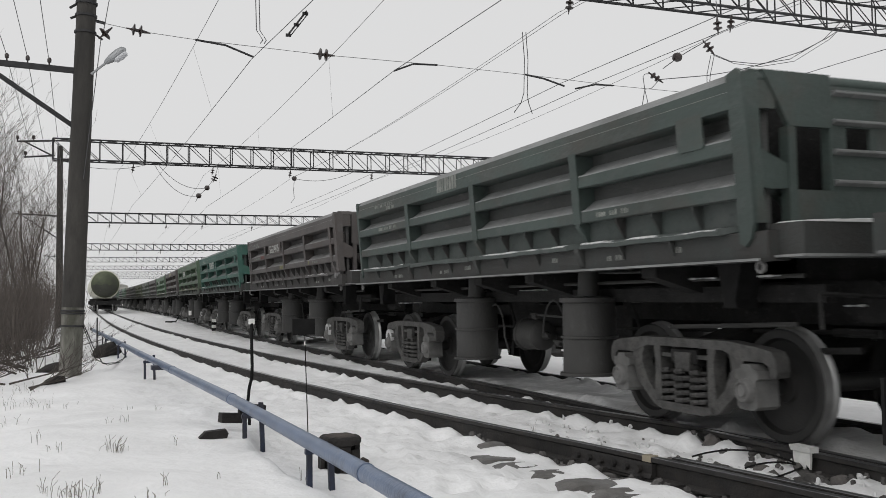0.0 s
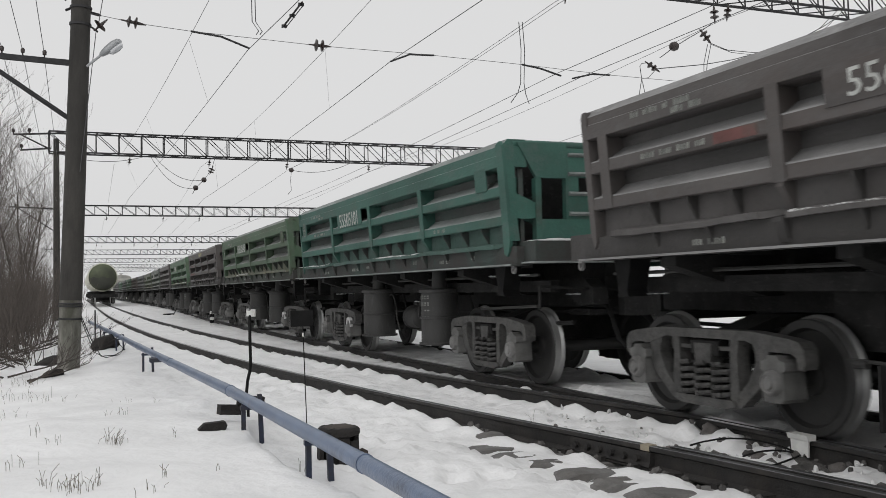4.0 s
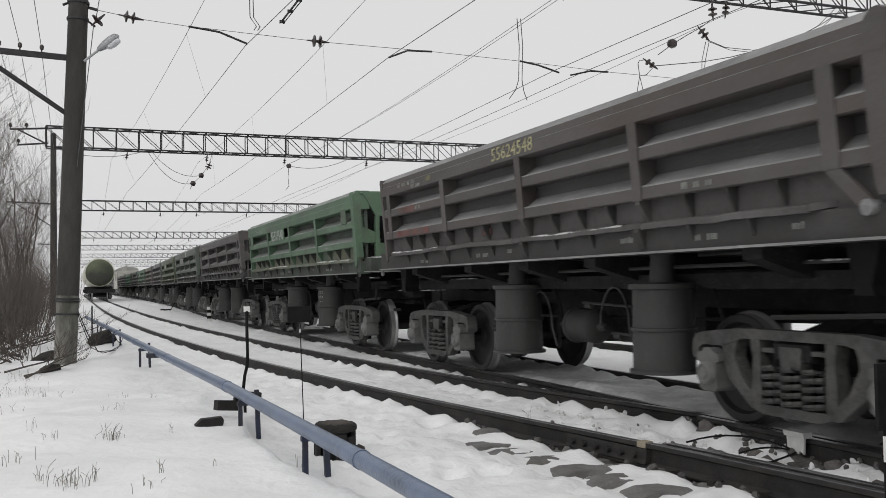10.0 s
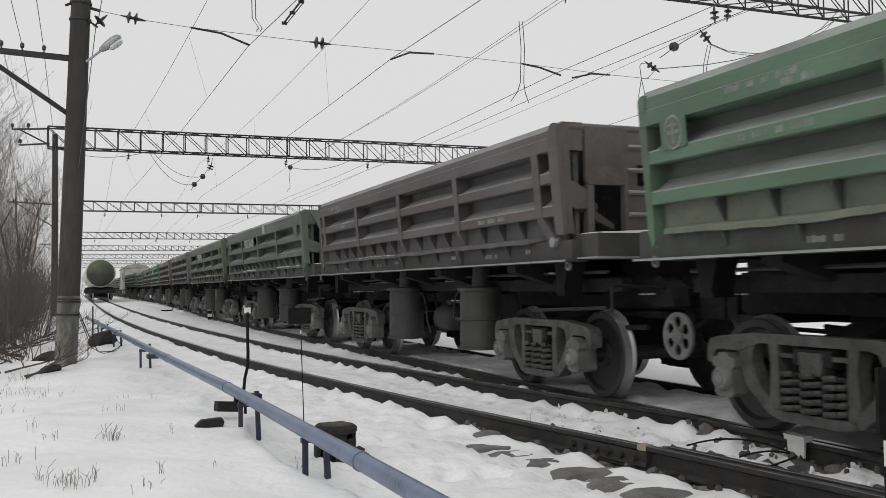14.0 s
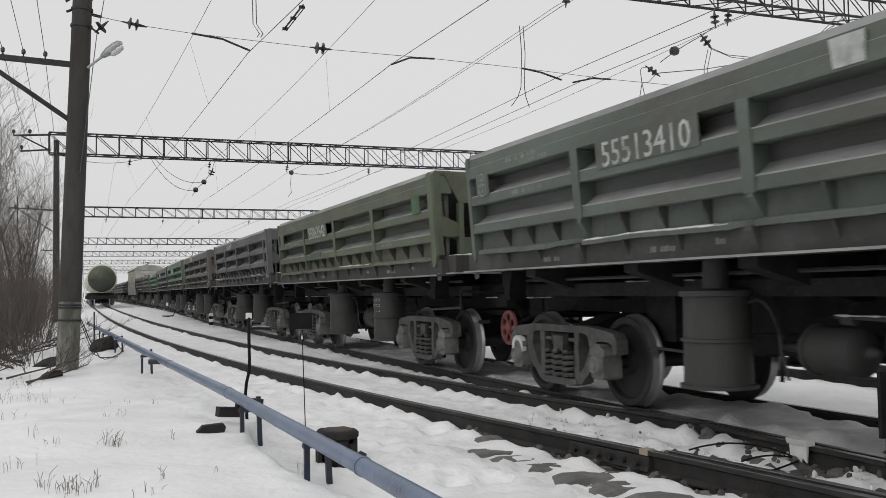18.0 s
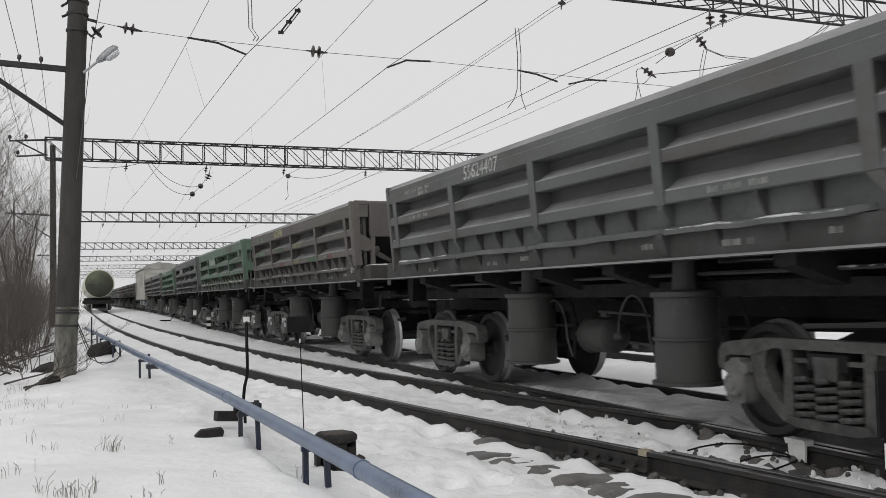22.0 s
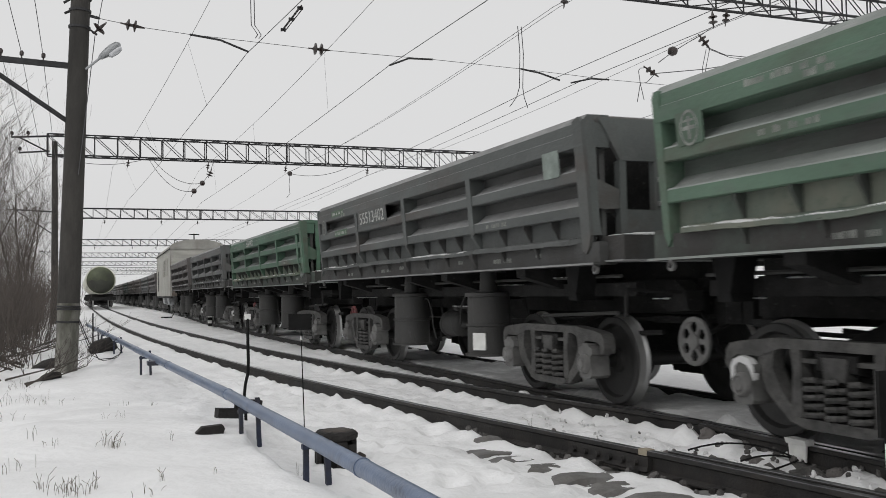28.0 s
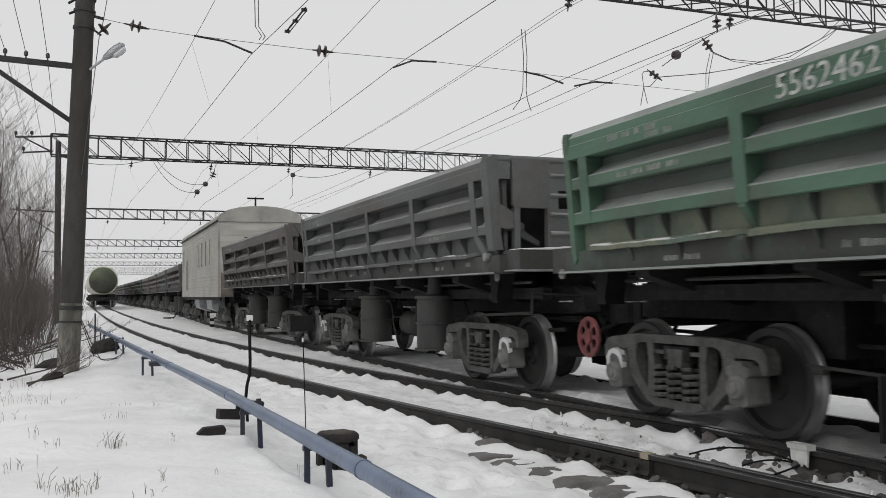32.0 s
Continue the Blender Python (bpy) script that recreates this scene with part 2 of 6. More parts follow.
def lettering(text, size, material, parent, at, turn, depth=0.002, width=None, name="number"):
    """Painted characters as a thin mesh, standing upright and facing the platform side."""
    cu = bpy.data.curves.new(name, "FONT")
    cu.body, cu.size, cu.extrude, cu.align_x, cu.resolution_u = text, size, depth, "CENTER", 2
    tmp = bpy.data.objects.new("tmp", cu)
    scene.collection.objects.link(tmp)
    bpy.context.view_layer.update()
    me = bpy.data.meshes.new_from_object(tmp.evaluated_get(bpy.context.evaluated_depsgraph_get()))
    bpy.data.objects.remove(tmp)
    me.materials.clear()
    me.materials.append(material)
    ob = new(name, me)
    ob.parent = parent
    ob.matrix_basis = Matrix.Translation(at) @ turn
    if width and me.vertices:
        xs = [v.co.x for v in me.vertices]
        k = width / (max(xs) - min(xs))
        for v in me.vertices:
            v.co.x *= k
    return ob


# ---- the ground and the tracks ----
XC = 6.22          # middle of the train's track; its rails lie at z = 0


def bend(y):
    """How far the main track swings to the right of its first straight at y."""
    k = min(max((y - 28.0) / 70.0, 0), 1)
    return 1.25 * k * k * (3 - 2 * k)


GAUGE = 1.52
SIDE_NEAR = [(-30, 5.46), (-6, 5.40), (-2, 5.13), (2, 4.66), (4, 4.40), (6, 4.13), (8, 3.80), (10, 3.50), (12.7, 3.18), (16, 2.85), (21.5, 2.47), (29, 2.11), (43, 1.76), (60, 1.62), (90, 1.62), (140, 1.64), (400, 1.64)]


def side_rail(y):
    """Where the siding's near rail lies across at y (a smooth curve through its stations)."""
    p = SIDE_NEAR
    for i in range(len(p) - 1):
        if y <= p[i + 1][0]:
            break
    def slope(j):
        a, b = p[max(j - 1, 0)], p[min(j + 1, len(p) - 1)]
        return (b[1] - a[1]) / (b[0] - a[0])
    (y0, x0), (y1, x1) = p[i], p[i + 1]
    h = y1 - y0
    t = min(max((y - y0) / h, 0), 1)
    return (2 * t**3 - 3 * t * t + 1) * x0 + (t**3 - 2 * t * t + t) * h * slope(i) + (3 * t * t - 2 * t**3) * x1 + (t**3 - t * t) * h * slope(i + 1)


def rough(x, y, s, seed=0.0):
    return noise.noise(Vector((x * s, y * s, seed)))


TRACK3 = 10.7


foot = random.Random(5)
STEPS = [(foot.uniform(1.9, 3.3), foot.uniform(4.5, 15), foot.uniform(0.07, 0.13), foot.uniform(0.02, 0.05)) for i in range(90)]
STEPS += [(foot.uniform(4.3, 5.2), foot.uniform(5, 12), foot.uniform(0.07, 0.14), foot.uniform(0.02, 0.05)) for i in range(40)]


SLEEPER_0, SLEEPER_STEP = 2.355, 0.418      # first of the bared sleepers by the joint, and their spacing


def snow_height(x, y):
    """The snow's surface: low at the rails, humped over the sleepers, banked towards the path."""
    n = side_rail(y)
    z = -0.13 + 0.035 * rough(x, y, 0.8) + 0.025 * rough(x, y, 2.3, 4) + 0.012 * rough(x, y, 6, 9)
    bare = 1 - 0.60 * min(max((y - 9) / 14, 0), 1)
    z += 0.03 * (1 - bare)
    hump = 0.5 + 0.5 * math.cos(2 * math.pi * y / 0.545 + 1.2 * rough(x, y, 0.5, 3))
    for r, w in ((n, 1.0), (n + GAUGE, 1.0), (XC - 0.76 + bend(y), 0.8), (XC + 0.76 + bend(y), 0.8), (TRACK3 - 0.76, 0.6), (TRACK3 + 0.76, 0.6)):
        d = abs(x - r)
        if d < 0.55:
            z += w * (-0.085 * bare * max(0, 1 - d / 0.20) + (0.045 * hump + 0.05 * rough(x, y, 1.9, 31) + 0.02) * max(0, 1 - abs(d - 0.22) / 0.20))
    if XC - 0.66 < x < XC + 0.66 and y > 3.0:
        # packed snow heaped between the main rails, up to the far rail's head beyond the switch
        k = min(1, (x - XC + 0.66) / 0.22) * min(1, (0.66 - x + XC) / (0.05 if y > 7.2 else 0.25))
        z += k * (0.09 + 0.04 * rough(x, y, 0.9, 41) + 0.02 * rough(x, y, 3.2, 43) + 0.012 * rough(x, y, 7, 44)) * min(max((y - 5.3 - 0.4 * rough(x, 0, 1.3, 45)) / 0.7, 0), 1)
    # the path's bank beside the pipe
    left = n - x
    if left > 0.7:
        k = min((left - 0.7) / 1.2, 1)
        rise = min(max((13.0 - y) / 8.0, 0), 1)
        z += k * (0.20 * rise - 0.05 + 0.10 * rough(x, y, 0.35, 7) + 0.03 * rough(x, y, 1.6, 2))
    # a drift in the foreground, falling off towards the pipe
    z += 0.09 * math.exp(-(((x - 0.4) / 1.2) ** 2 + ((y - 9.0) / 2.6) ** 2))
    z -= 0.10 * math.exp(-(((x - 2.08) / 0.38) ** 2 + ((y - 7.35) / 0.55) ** 2))
    # thawed ballast by the joint, and churned snow between the rails
    near = min(max((8.6 - y) / 1.2, 0), 1)
    if near > 0:
        if n - 0.40 < x < n + 0.30:
            z -= near * (0.075 if x < n else 0.05) * min(1, max(0, (x - n + 0.28) / 0.2), (n + 0.30 - x) / 0.1)
        if n - 1.1 < x < n - 0.05:
            z -= near * (0.035 + 0.055 * rough(x, y, 2.2, 6))
        if n + 0.08 < x < XC - 0.82:
            z += near * (0.04 * rough(x, y, 3.5, 6) + 0.045 * rough(x, y, 8, 1) - 0.01)
    if n + 0.1 < x < XC - 0.85 or n - 2.2 < x < n - 0.3:
        z += 0.028 * rough(x, y, 3.4, 11) + 0.027 * rough(x, y, 7, 15) + 0.012 * rough(x, y, 13, 19)
    if n + 0.12 < x < XC - 0.84 and 2.5 < y < 7.2:
        z -= 0.055 * min(1, max(0, (7.2 - y) / 1.4)) * min(1, max(0, 0.5 + 2.2 * rough(x, y, 1.9, 71)))
    # melted pits round the bared sleeper ends
    if 2.0 < y < 7.8 and n - 1.15 < x < n - 0.45:
        q = (y - SLEEPER_0) / SLEEPER_STEP
        dy = (q - round(q)) * SLEEPER_STEP
        z -= 0.055 * math.exp(-(((x - n + 0.80) / 0.13) ** 2) - ((dy + 0.05) / 0.11) ** 2) * (0.75 + 0.5 * rough(0, round(q) * 1.0, 0.77, 3))
    # the bank's broken edge along the pipe, and the trodden hollow beside it
    if 4.2 < y < 9.6 and 0.6 < x < 2.9:
        e = 1.40 + 0.075 * (y - 7.2) ** 2 * (0.8 if y > 7.2 else 0.9) + 0.035 * rough(0, y, 1.7, 21)
        k = min(max((x - e + 0.07) / 0.15, 0), 1)
        k = k * k * (3 - 2 * k) * min(max((2.9 - x) / 0.9, 0), 1) * min((y - 4.2) / 0.8, 1) * min((9.6 - y) / 0.8, 1)
        z -= 0.115 * k
        z += 0.03 * (1 - k) * max(0, 1 - abs(x - e) / 0.35) * min((y - 4.2) / 0.8, 1) * min((9.6 - y) / 0.8, 1)
    for fx, fy, fr, fd in STEPS:
        d2 = ((x - fx) ** 2 + ((y - fy) * 0.6) ** 2) / (fr * fr)
        if d2 < 4:
            z += fd * (math.exp(-d2 * 2.2) * -1 + 0.45 * math.exp(-((d2**0.5 - 1.2) ** 2) * 7))
    # a ditch with brush
    if x < -1.2 - 0.01 * y:
        z -= min((-1.2 - 0.01 * y - x) * 0.14, 0.5)
    return z


def sheet(xs, ys):
    vs = [(x, y, snow_height(x, y)) for y in ys for x in xs]
    nx = len(xs)
    fs = [(j * nx + i, j * nx + i + 1, (j + 1) * nx + i + 1, (j + 1) * nx + i) for j in range(len(ys) - 1) for i in range(nx - 1)]
    return vs, fs


def spaced(stops):
    out = []
    for (a, b, step) in stops:
        k = max(1, round((b - a) / step))
        out += [a + (b - a) * i / k for i in range(k)]
    return out + [stops[-1][1]]


ground_x = spaced([(-1500, -100, 200), (-100, -20, 10), (-20, -4, 1.0), (-4, -1, 0.2), (-1, 1.1, 0.10), (1.1, 2, 0.05), (2, 7.2, 0.065), (7.2, 12, 0.22), (12, 30, 1.5), (30, 100, 10), (100, 1500, 200)])
ground_y = spaced([(-600, -30, 100), (-30, -4, 3), (-4, 3, 0.5), (3, 16, 0.075), (16, 34, 0.15), (34, 70, 0.4), (70, 160, 2), (160, 400, 20), (400, 3000, 260)])
gv, gf = sheet(ground_x, ground_y)
gme = bpy.data.meshes.new("ground")
gme.from_pydata(gv, [], gf)
gme.materials.append(SNOW)
gme.materials.append(DIRTY_SNOW)
gme.materials.append(THAWED)
for poly in gme.polygons:
    c = poly.center
    if abs(c.x - XC - bend(c.y)) < 0.70 + 0.06 * rough(c.x, c.y, 3, 5):
        poly.material_index = 1 if c.y > 5.65 + 0.5 * rough(c.x, c.y, 1.6, 72) else 2
    elif 2.5 < c.y < 7.0 and side_rail(c.y) + 0.12 < c.x < XC - 0.84 and rough(c.x, c.y, 1.9, 71) + 0.35 * rough(c.x, c.y, 5, 73) > 0.02 + 0.30 * max(0, c.y - 5.6):
        poly.material_index = 2
    elif c.y < 8.4 and -0.20 + 0.10 * rough(c.x, c.y, 2.4, 61) < c.x - side_rail(c.y) < 0.26 + 0.30 * rough(c.x, c.y, 2.2, 62) and c.y < 7.3 + 1.2 * rough(c.x, c.y, 1.4, 63) + (0.8 if c.x < side_rail(c.y) else -0.6):
        poly.material_index = 2
gme.shade_smooth()
ground = tagged(new("ground", gme), "trodden white snow over the railway yard", "ground", kind="structure")


def rail_profile(x):
    """The section of a flat-bottom rail: head, web, foot, its top at z = 0."""
    return [(x - 0.036, -0.002), (x - 0.037, -0.035), (x - 0.010, -0.048), (x - 0.009, -0.145), (x - 0.070, -0.168), (x - 0.070, -0.180), (x + 0.070, -0.180), (x + 0.070, -0.168), (x + 0.009, -0.145), (x + 0.010, -0.048), (x + 0.037, -0.035), (x + 0.036, -0.002)]


def rail(name, where, y0, y1, step, label, group, parent=None):
    bm = bmesh.new()
    k = max(1, round((y1 - y0) / step))
    rows = []
    for i in range(k + 1):
        y = y0 + (y1 - y0) * i / k
        rows.append([bm.verts.new((p[0], y, p[1])) for p in rail_profile(where(y))])
    for a, b in zip(rows, rows[1:]):
        for i in range(12):
            bm.faces.new((a[i], b[i], b[(i + 1) % 12], a[(i + 1) % 12]))
    bm.faces.new(rows[0])
    bm.faces.new(rows[-1][::-1])
    me = mesh_of(name, bm, RAIL)
    ob = new(name, me)
    ob.parent = parent
    if label:
        tagged(ob, label, "rail", group, "structure")
    bm = bmesh.new()
    rows = []
    for i in range(k + 1):
        y = y0 + (y1 - y0) * i / k
        x = where(y)
        rows.append([bm.verts.new((x + dx, y, dz)) for dx, dz in ((-0.033, -0.004), (-0.026, 0.001), (0.026, 0.001), (0.033, -0.004))])
    for a, b in zip(rows, rows[1:]):
        for i in range(3):
            bm.faces.new((a[i], b[i], b[i + 1], a[i + 1]))
    part("running_face", bm, RAIL_TOP, ob)
    return ob


rail("rail", lambda y: XC - 0.76 + bend(y), -40, 420, 3, "worn steel rail under the train", "main track rails")
rail("rail", lambda y: XC + 0.76 + bend(y), -40, 420, 3, "worn steel rail under the train", "main track rails")
rail("rail", side_rail, -3, 420, 0.7, "dark rusty rail of the siding in snow", "siding rails")
rail("rail", lambda y: side_rail(y) + GAUGE, 7.05, 420, 0.7, "dark rusty rail of the siding in snow", "siding rails")
rail("rail", lambda y: TRACK3 - 0.76, -40, 420, 20, "dark rail of the track beyond the train", "far track rails")
rail("rail", lambda y: TRACK3 + 0.76, -40, 420, 20, "dark rail of the track beyond the train", "far track rails")

# ---- gantries over the tracks ----
def gantry(y, x0, x1, z0, depth, bay, fine, label):
    g = thing("gantry", (x0, y, 0), label, "gantry", "overhead line gantries")
    long = x1 - x0
    half = 0.36
    for zc in (z0, z0 + depth):
        for yc in (-half, half):
            part("chord", tube(bmesh.new(), (0, yc, zc), (long, yc, zc), 0.040, sides=4), STEEL, g)
    n = int(long / bay)
    up = mesh_of("upright", tube(bmesh.new(), (0, 0, z0), (0, 0, z0 + depth), 0.028, sides=4), STEEL)
    dg = mesh_of("diagonal", tube(bmesh.new(), (0, 0, z0 + depth), (bay, 0, z0), 0.02, sides=4), STEEL)
    lace = mesh_of("lacing", tube(bmesh.new(), (0, -half, 0), (bay, half, 0), 0.016, sides=4), STEEL)
    cross = mesh_of("lacing", tube(bmesh.new(), (0, half, 0), (bay, -half, 0), 0.016, sides=4), STEEL)
    if fine:
        for i in range(n + 1):
            for yc in (-half, half):
                part("upright", up, None, g, at=(i * bay, yc, 0))
                if i < n:
                    part("diagonal", dg, None, g, at=(i * bay, yc, 0))
            if i < n:
                for zc in (z0, z0 + depth):
                    part("lacing", lace, None, g, at=(i * bay, 0, zc))
                    part("lacing", cross, None, g, at=(i * bay, 0, zc))
    else:
        bm = bmesh.new()
        for i in range(n):
            for yc in (-half, half):
                tube(bm, (i * bay, yc, z0), (i * bay, yc, z0 + depth), 0.035, sides=3)
                tube(bm, (i * bay, yc, z0 + depth), (i * bay + bay, yc, z0), 0.028, sides=3)
        part("bracing", bm, STEEL, g)
    # the panel joints: a second upright close by, and a knee on top
    for x in (long * 0.31, long * 0.62) if fine else ():
        part("joint_post", tube(bmesh.new(), (x, -half, z0), (x, -half, z0 + depth), 0.05, sides=4), STEEL, g)
    return g


SPANS = (18.9, 50.3, 90.0, 139.0, 182.0, 228.0, 276.0, 325.0)
BOTTOM = 8.48
gantry(SPANS[0], -0.6, 26, BOTTOM, 0.80, 0.9, True, "dark steel lattice gantry across the tracks")
gantry(SPANS[1], -1.32, 38, BOTTOM, 1.05, 1.12, True, "dark steel lattice gantry across the tracks")
for i, yy in enumerate(SPANS[2:]):
    gantry(yy, -0.9, 38, BOTTOM, 0.90, 1.2, i == 0, "distant steel lattice gantry across the tracks")


def concrete_pole(at, tall, lean, r0, r1, label):
    p = thing("gantry_pole", at, label, "pole", "gantry poles")
    p.rotation_euler = (0, radians(lean), 0)
    part("foot", lathe(bmesh.new(), [(r0, -0.6), (r0 * 0.99, 0.75), (r0 * 0.985, 1.30)], sides=20), CONCRETE, p, "pale weathered concrete foot", smooth=True)
    part("shaft", lathe(bmesh.new(), [(r0 * 1.0, 1.30), (r1, tall)], sides=20), DARK_POLE, p, "dark tarred shaft", smooth=True)
    for z in (0.93, 1.17, 1.22):
        part("band", lathe(bmesh.new(), [(r0 * 1.0, z), (r0 * 1.07, z + 0.005), (r0 * 1.07, z + 0.03), (r0 * 1.0, z + 0.035)], sides=20), STEEL, p)
    return p


POLE = (-0.17, 18.9, -0.15)
pole = concrete_pole(POLE, 10.2, 2.1, 0.205, 0.165, "dark concrete pole with pale foot beside the track")


def plain_pole(x, y, z, tall):
    p = thing("gantry_pole", (x, y, z), "dark concrete pole carrying a gantry", "pole", "gantry poles")
    part("shaft", lathe(bmesh.new(), [(0.18, -0.5), (0.135, tall)], sides=14), DARK_POLE, p, smooth=True)
    arm = tube(bmesh.new(), (0, 0, tall - 3.6), (-2.2, 0, tall - 3.5), 0.04, sides=4)
    part("arm", arm, STEEL, p)
    part("strut", tube(bmesh.new(), (0, 0, tall - 4.8), (-1.8, 0, tall - 3.55), 0.03, sides=4), STEEL, p)
    for dx in (-0.7, -1.3, -1.9):
        part("pin_insulator", lathe(bmesh.new(), [(0.02, 0), (0.05, 0.05), (0.05, 0.10), (0.03, 0.15)], sides=8, at=(dx, 0, tall - 3.5)), INSULATOR, p)


for i, yy in enumerate(SPANS[1:], 1):
    if i == 1:
        br = thing("end_bracket", (-1.32, yy, BOTTOM), "two-armed steel bracket with small insulators on the gantry's end", "bracket")
        part("upper_arm", tube(bmesh.new(), (0.1, 0, 0.98), (-1.67, 0, 0.86), 0.05, sides=4), STEEL, br)
        part("lower_arm", tube(bmesh.new(), (0.1, 0, 0.22), (-1.34, 0, 0.08), 0.045, sides=4), STEEL, br)
        part("strut", tube(bmesh.new(), (-1.3, 0, 0.86), (-0.05, 0, 0.22), 0.04, sides=4), STEEL, br)
        part("end_post", tube(bmesh.new(), (0, 0, 0), (0, 0, 1.06), 0.05, sides=4), STEEL, br)
        for dx, dz in ((-1.64, 0.90), (-0.9, 0.95), (-1.28, 0.13)):
            part("pin_insulator", lathe(bmesh.new(), [(0.02, 0), (0.03, 0.06), (0.08, 0.08), (0.085, 0.2), (0.04, 0.26)], sides=10, at=(dx, 0, dz)), INSULATOR, br)
    plain_pole(-0.98 if i == 1 else -0.9, yy, -0.3, 9.5 if i == 1 else 9.2)
    if i > 0:
        q = thing("gantry_pole", (36.0, yy, -0.3), "dark concrete pole carrying a gantry", "pole", "gantry poles")
        part("shaft", lathe(bmesh.new(), [(0.22, -0.5), (0.16, 9.4)], sides=12), DARK_POLE, q, smooth=True)
q = thing("gantry_pole", (25.6, 18.9, -0.3), "dark concrete pole carrying a gantry", "pole", "gantry poles")
part("shaft", lathe(bmesh.new(), [(0.22, -0.5), (0.16, 9.4)], sides=12), DARK_POLE, q, smooth=True)

# bracket, strut and street lamp on the near pole
part("bracket_arm", box(bmesh.new(), -2.6, -0.1, -0.05, 0.05, 5.83, 5.93), STEEL, pole)
part("bracket_strut", tube(bmesh.new(), (-0.12, 0, 4.78), (-1.9, 0, 5.92), 0.05, sides=6), STEEL, pole)
for dx in (-0.62, -1.0, -1.36, -1.9):
    part("pin_insulator", lathe(bmesh.new(), [(0.012, 0.0), (0.015, 0.05), (0.036, 0.06), (0.04, 0.12), (0.02, 0.15)], sides=10, at=(dx, 0, 5.93)), INSULATOR, pole, smooth=True)
lamp = thing("street_lamp", (0.08, 18.7, 5.60), "grey street lamp with an oval head on the pole", "lamp")
part("arm", tube(bmesh.new(), (0.10, 0, 0.04), (0.38, -0.1, 0.27), 0.025, sides=8), GREYMETAL, lamp)
head = bmesh.new()
lathe(head, [(0.02, 0.0), (0.08, 0.06), (0.13, 0.22), (0.15, 0.40), (0.12, 0.54), (0.03, 0.60)], sides=14)
hd = part("head", head, GREYMETAL, lamp, "oval lamp head", smooth=True)
hd.matrix_basis = pose(0.33, -0.08, 0.24, 0, 52, -12) @ Matrix.Diagonal((0.6, 0.85, 0.85, 1))
gl = part("glass", lathe(bmesh.new(), [(0.02, 0.2), (0.10, 0.26), (0.12, 0.40), (0.09, 0.53), (0.02, 0.56)], sides=14), GLASS, lamp, "clear bowl under the head", smooth=True)
gl.matrix_basis = pose(0.38, -0.10, 0.18, 0, 52, -12) @ Matrix.Diagonal((0.55, 0.78, 0.85, 1))


# ---- overhead wires ----
def wire(name, pts, r, label, category="wire", group="", material=WIRE, parent=None, sides=5):
    cu = bmesh.new()
    bent(cu, [p for i, p in enumerate(pts) if i == 0 or (Vector(p) - Vector(pts[i - 1])).length > 1e-4], r, sides)
    me = mesh_of(name, cu, material)
    ob = new(name, me)
    if parent:
        ob.parent = parent
        return ob
    return tagged(ob, label, category, group)


def sag(a, b, drop, n=12):
    a, b = Vector(a), Vector(b)
    return [a.lerp(b, i / n) - Vector((0, 0, drop * 4 * (i / n) * (1 - i / n))) for i in range(n + 1)]


def insulator(at, way, discs, r, name="insulator", label="dark porcelain disc insulator on the overhead line"):
    """A string of discs along a way."""
    bm = bmesh.new()
    prof = [(0.012, -0.12), (0.02, -0.02)]
    for i in range(discs):
        h = i * 0.13
        prof += [(0.035, h), (r, h + 0.03), (r * 0.9, h + 0.055), (0.035, h + 0.07), (0.03, h + 0.11)]
    prof += [(0.012, discs * 0.13 + 0.1)]
    lathe(bm, prof, sides=14)
    ob = new(name, mesh_of(name, bm, INSULATOR, smooth=True))
    ob.matrix_basis = Matrix.Translation(at) @ Vector(way).to_track_quat("Z", "X").to_matrix().to_4x4()
    return tagged(ob, label, "insulator", "overhead insulators")


def line_x(track, y):
    return side_rail(y) + 0.76 if track == 1 else track + (bend(y) if track == XC else 0)


CONTACT = 6.24
for track, off, shift in ((1, 0.1, -0.75), (XC, -0.2, -0.15), (10.75, 0.2, 0.0), (11.4, 0.1, 0.0), (15.5, 0.1, 0.0)):
    ends = (-26.0,) + SPANS
    cp, mp = [], []
    for j, (a, b) in enumerate(zip(ends, ends[1:])):
        za = 7.95
        da, db = [shift * {18.9: 0.55, 50.3: 1.0}.get(e, 0.0 if e > 50 else 0.45) for e in (a, b)]
        xa, xb = line_x(track, a) + off * (-1) ** j, line_x(track, b) - off * (-1) ** j
        if track == XC and j == 0:
            xa += 1.4
        for i in range(10):
            k = i / 10
            y = a + (b - a) * k
            x = xa + (xb - xa) * k
            cp.append((x, y, CONTACT - 0.10 * 4 * k * (1 - k)))
            mp.append((x + da + (db - da) * k, y, za - (0.0085 * (b - a)) * 4 * k * (1 - k)))
        m = 3 if j < 2 and track in (1, XC) else 0
        for i in range(m):
            k = (i + 0.5) / m
            y, x = a + (b - a) * k, xa + (xb - xa) * k
            wire("dropper", [(x, y, CONTACT - 0.10 * 4 * k * (1 - k)), (x + da + (db - da) * k, y, za - (0.0085 * (b - a)) * 4 * k * (1 - k))], 0.0032, "thin dropper between overhead wires", group="droppers", sides=3)
    wire("contact_wire", cp, 0.0075, "dark contact wire above the track", group="overhead wires")
    if track != 11.4:
        wire("messenger_wire", mp, 0.0065, "dark messenger wire sagging between gantries", group="overhead wires")
        for yy in SPANS[:4]:
            insulator((line_x(track, yy) + 0.1, yy, BOTTOM - 0.42), (0.15, 0, 1), 2, 0.10)

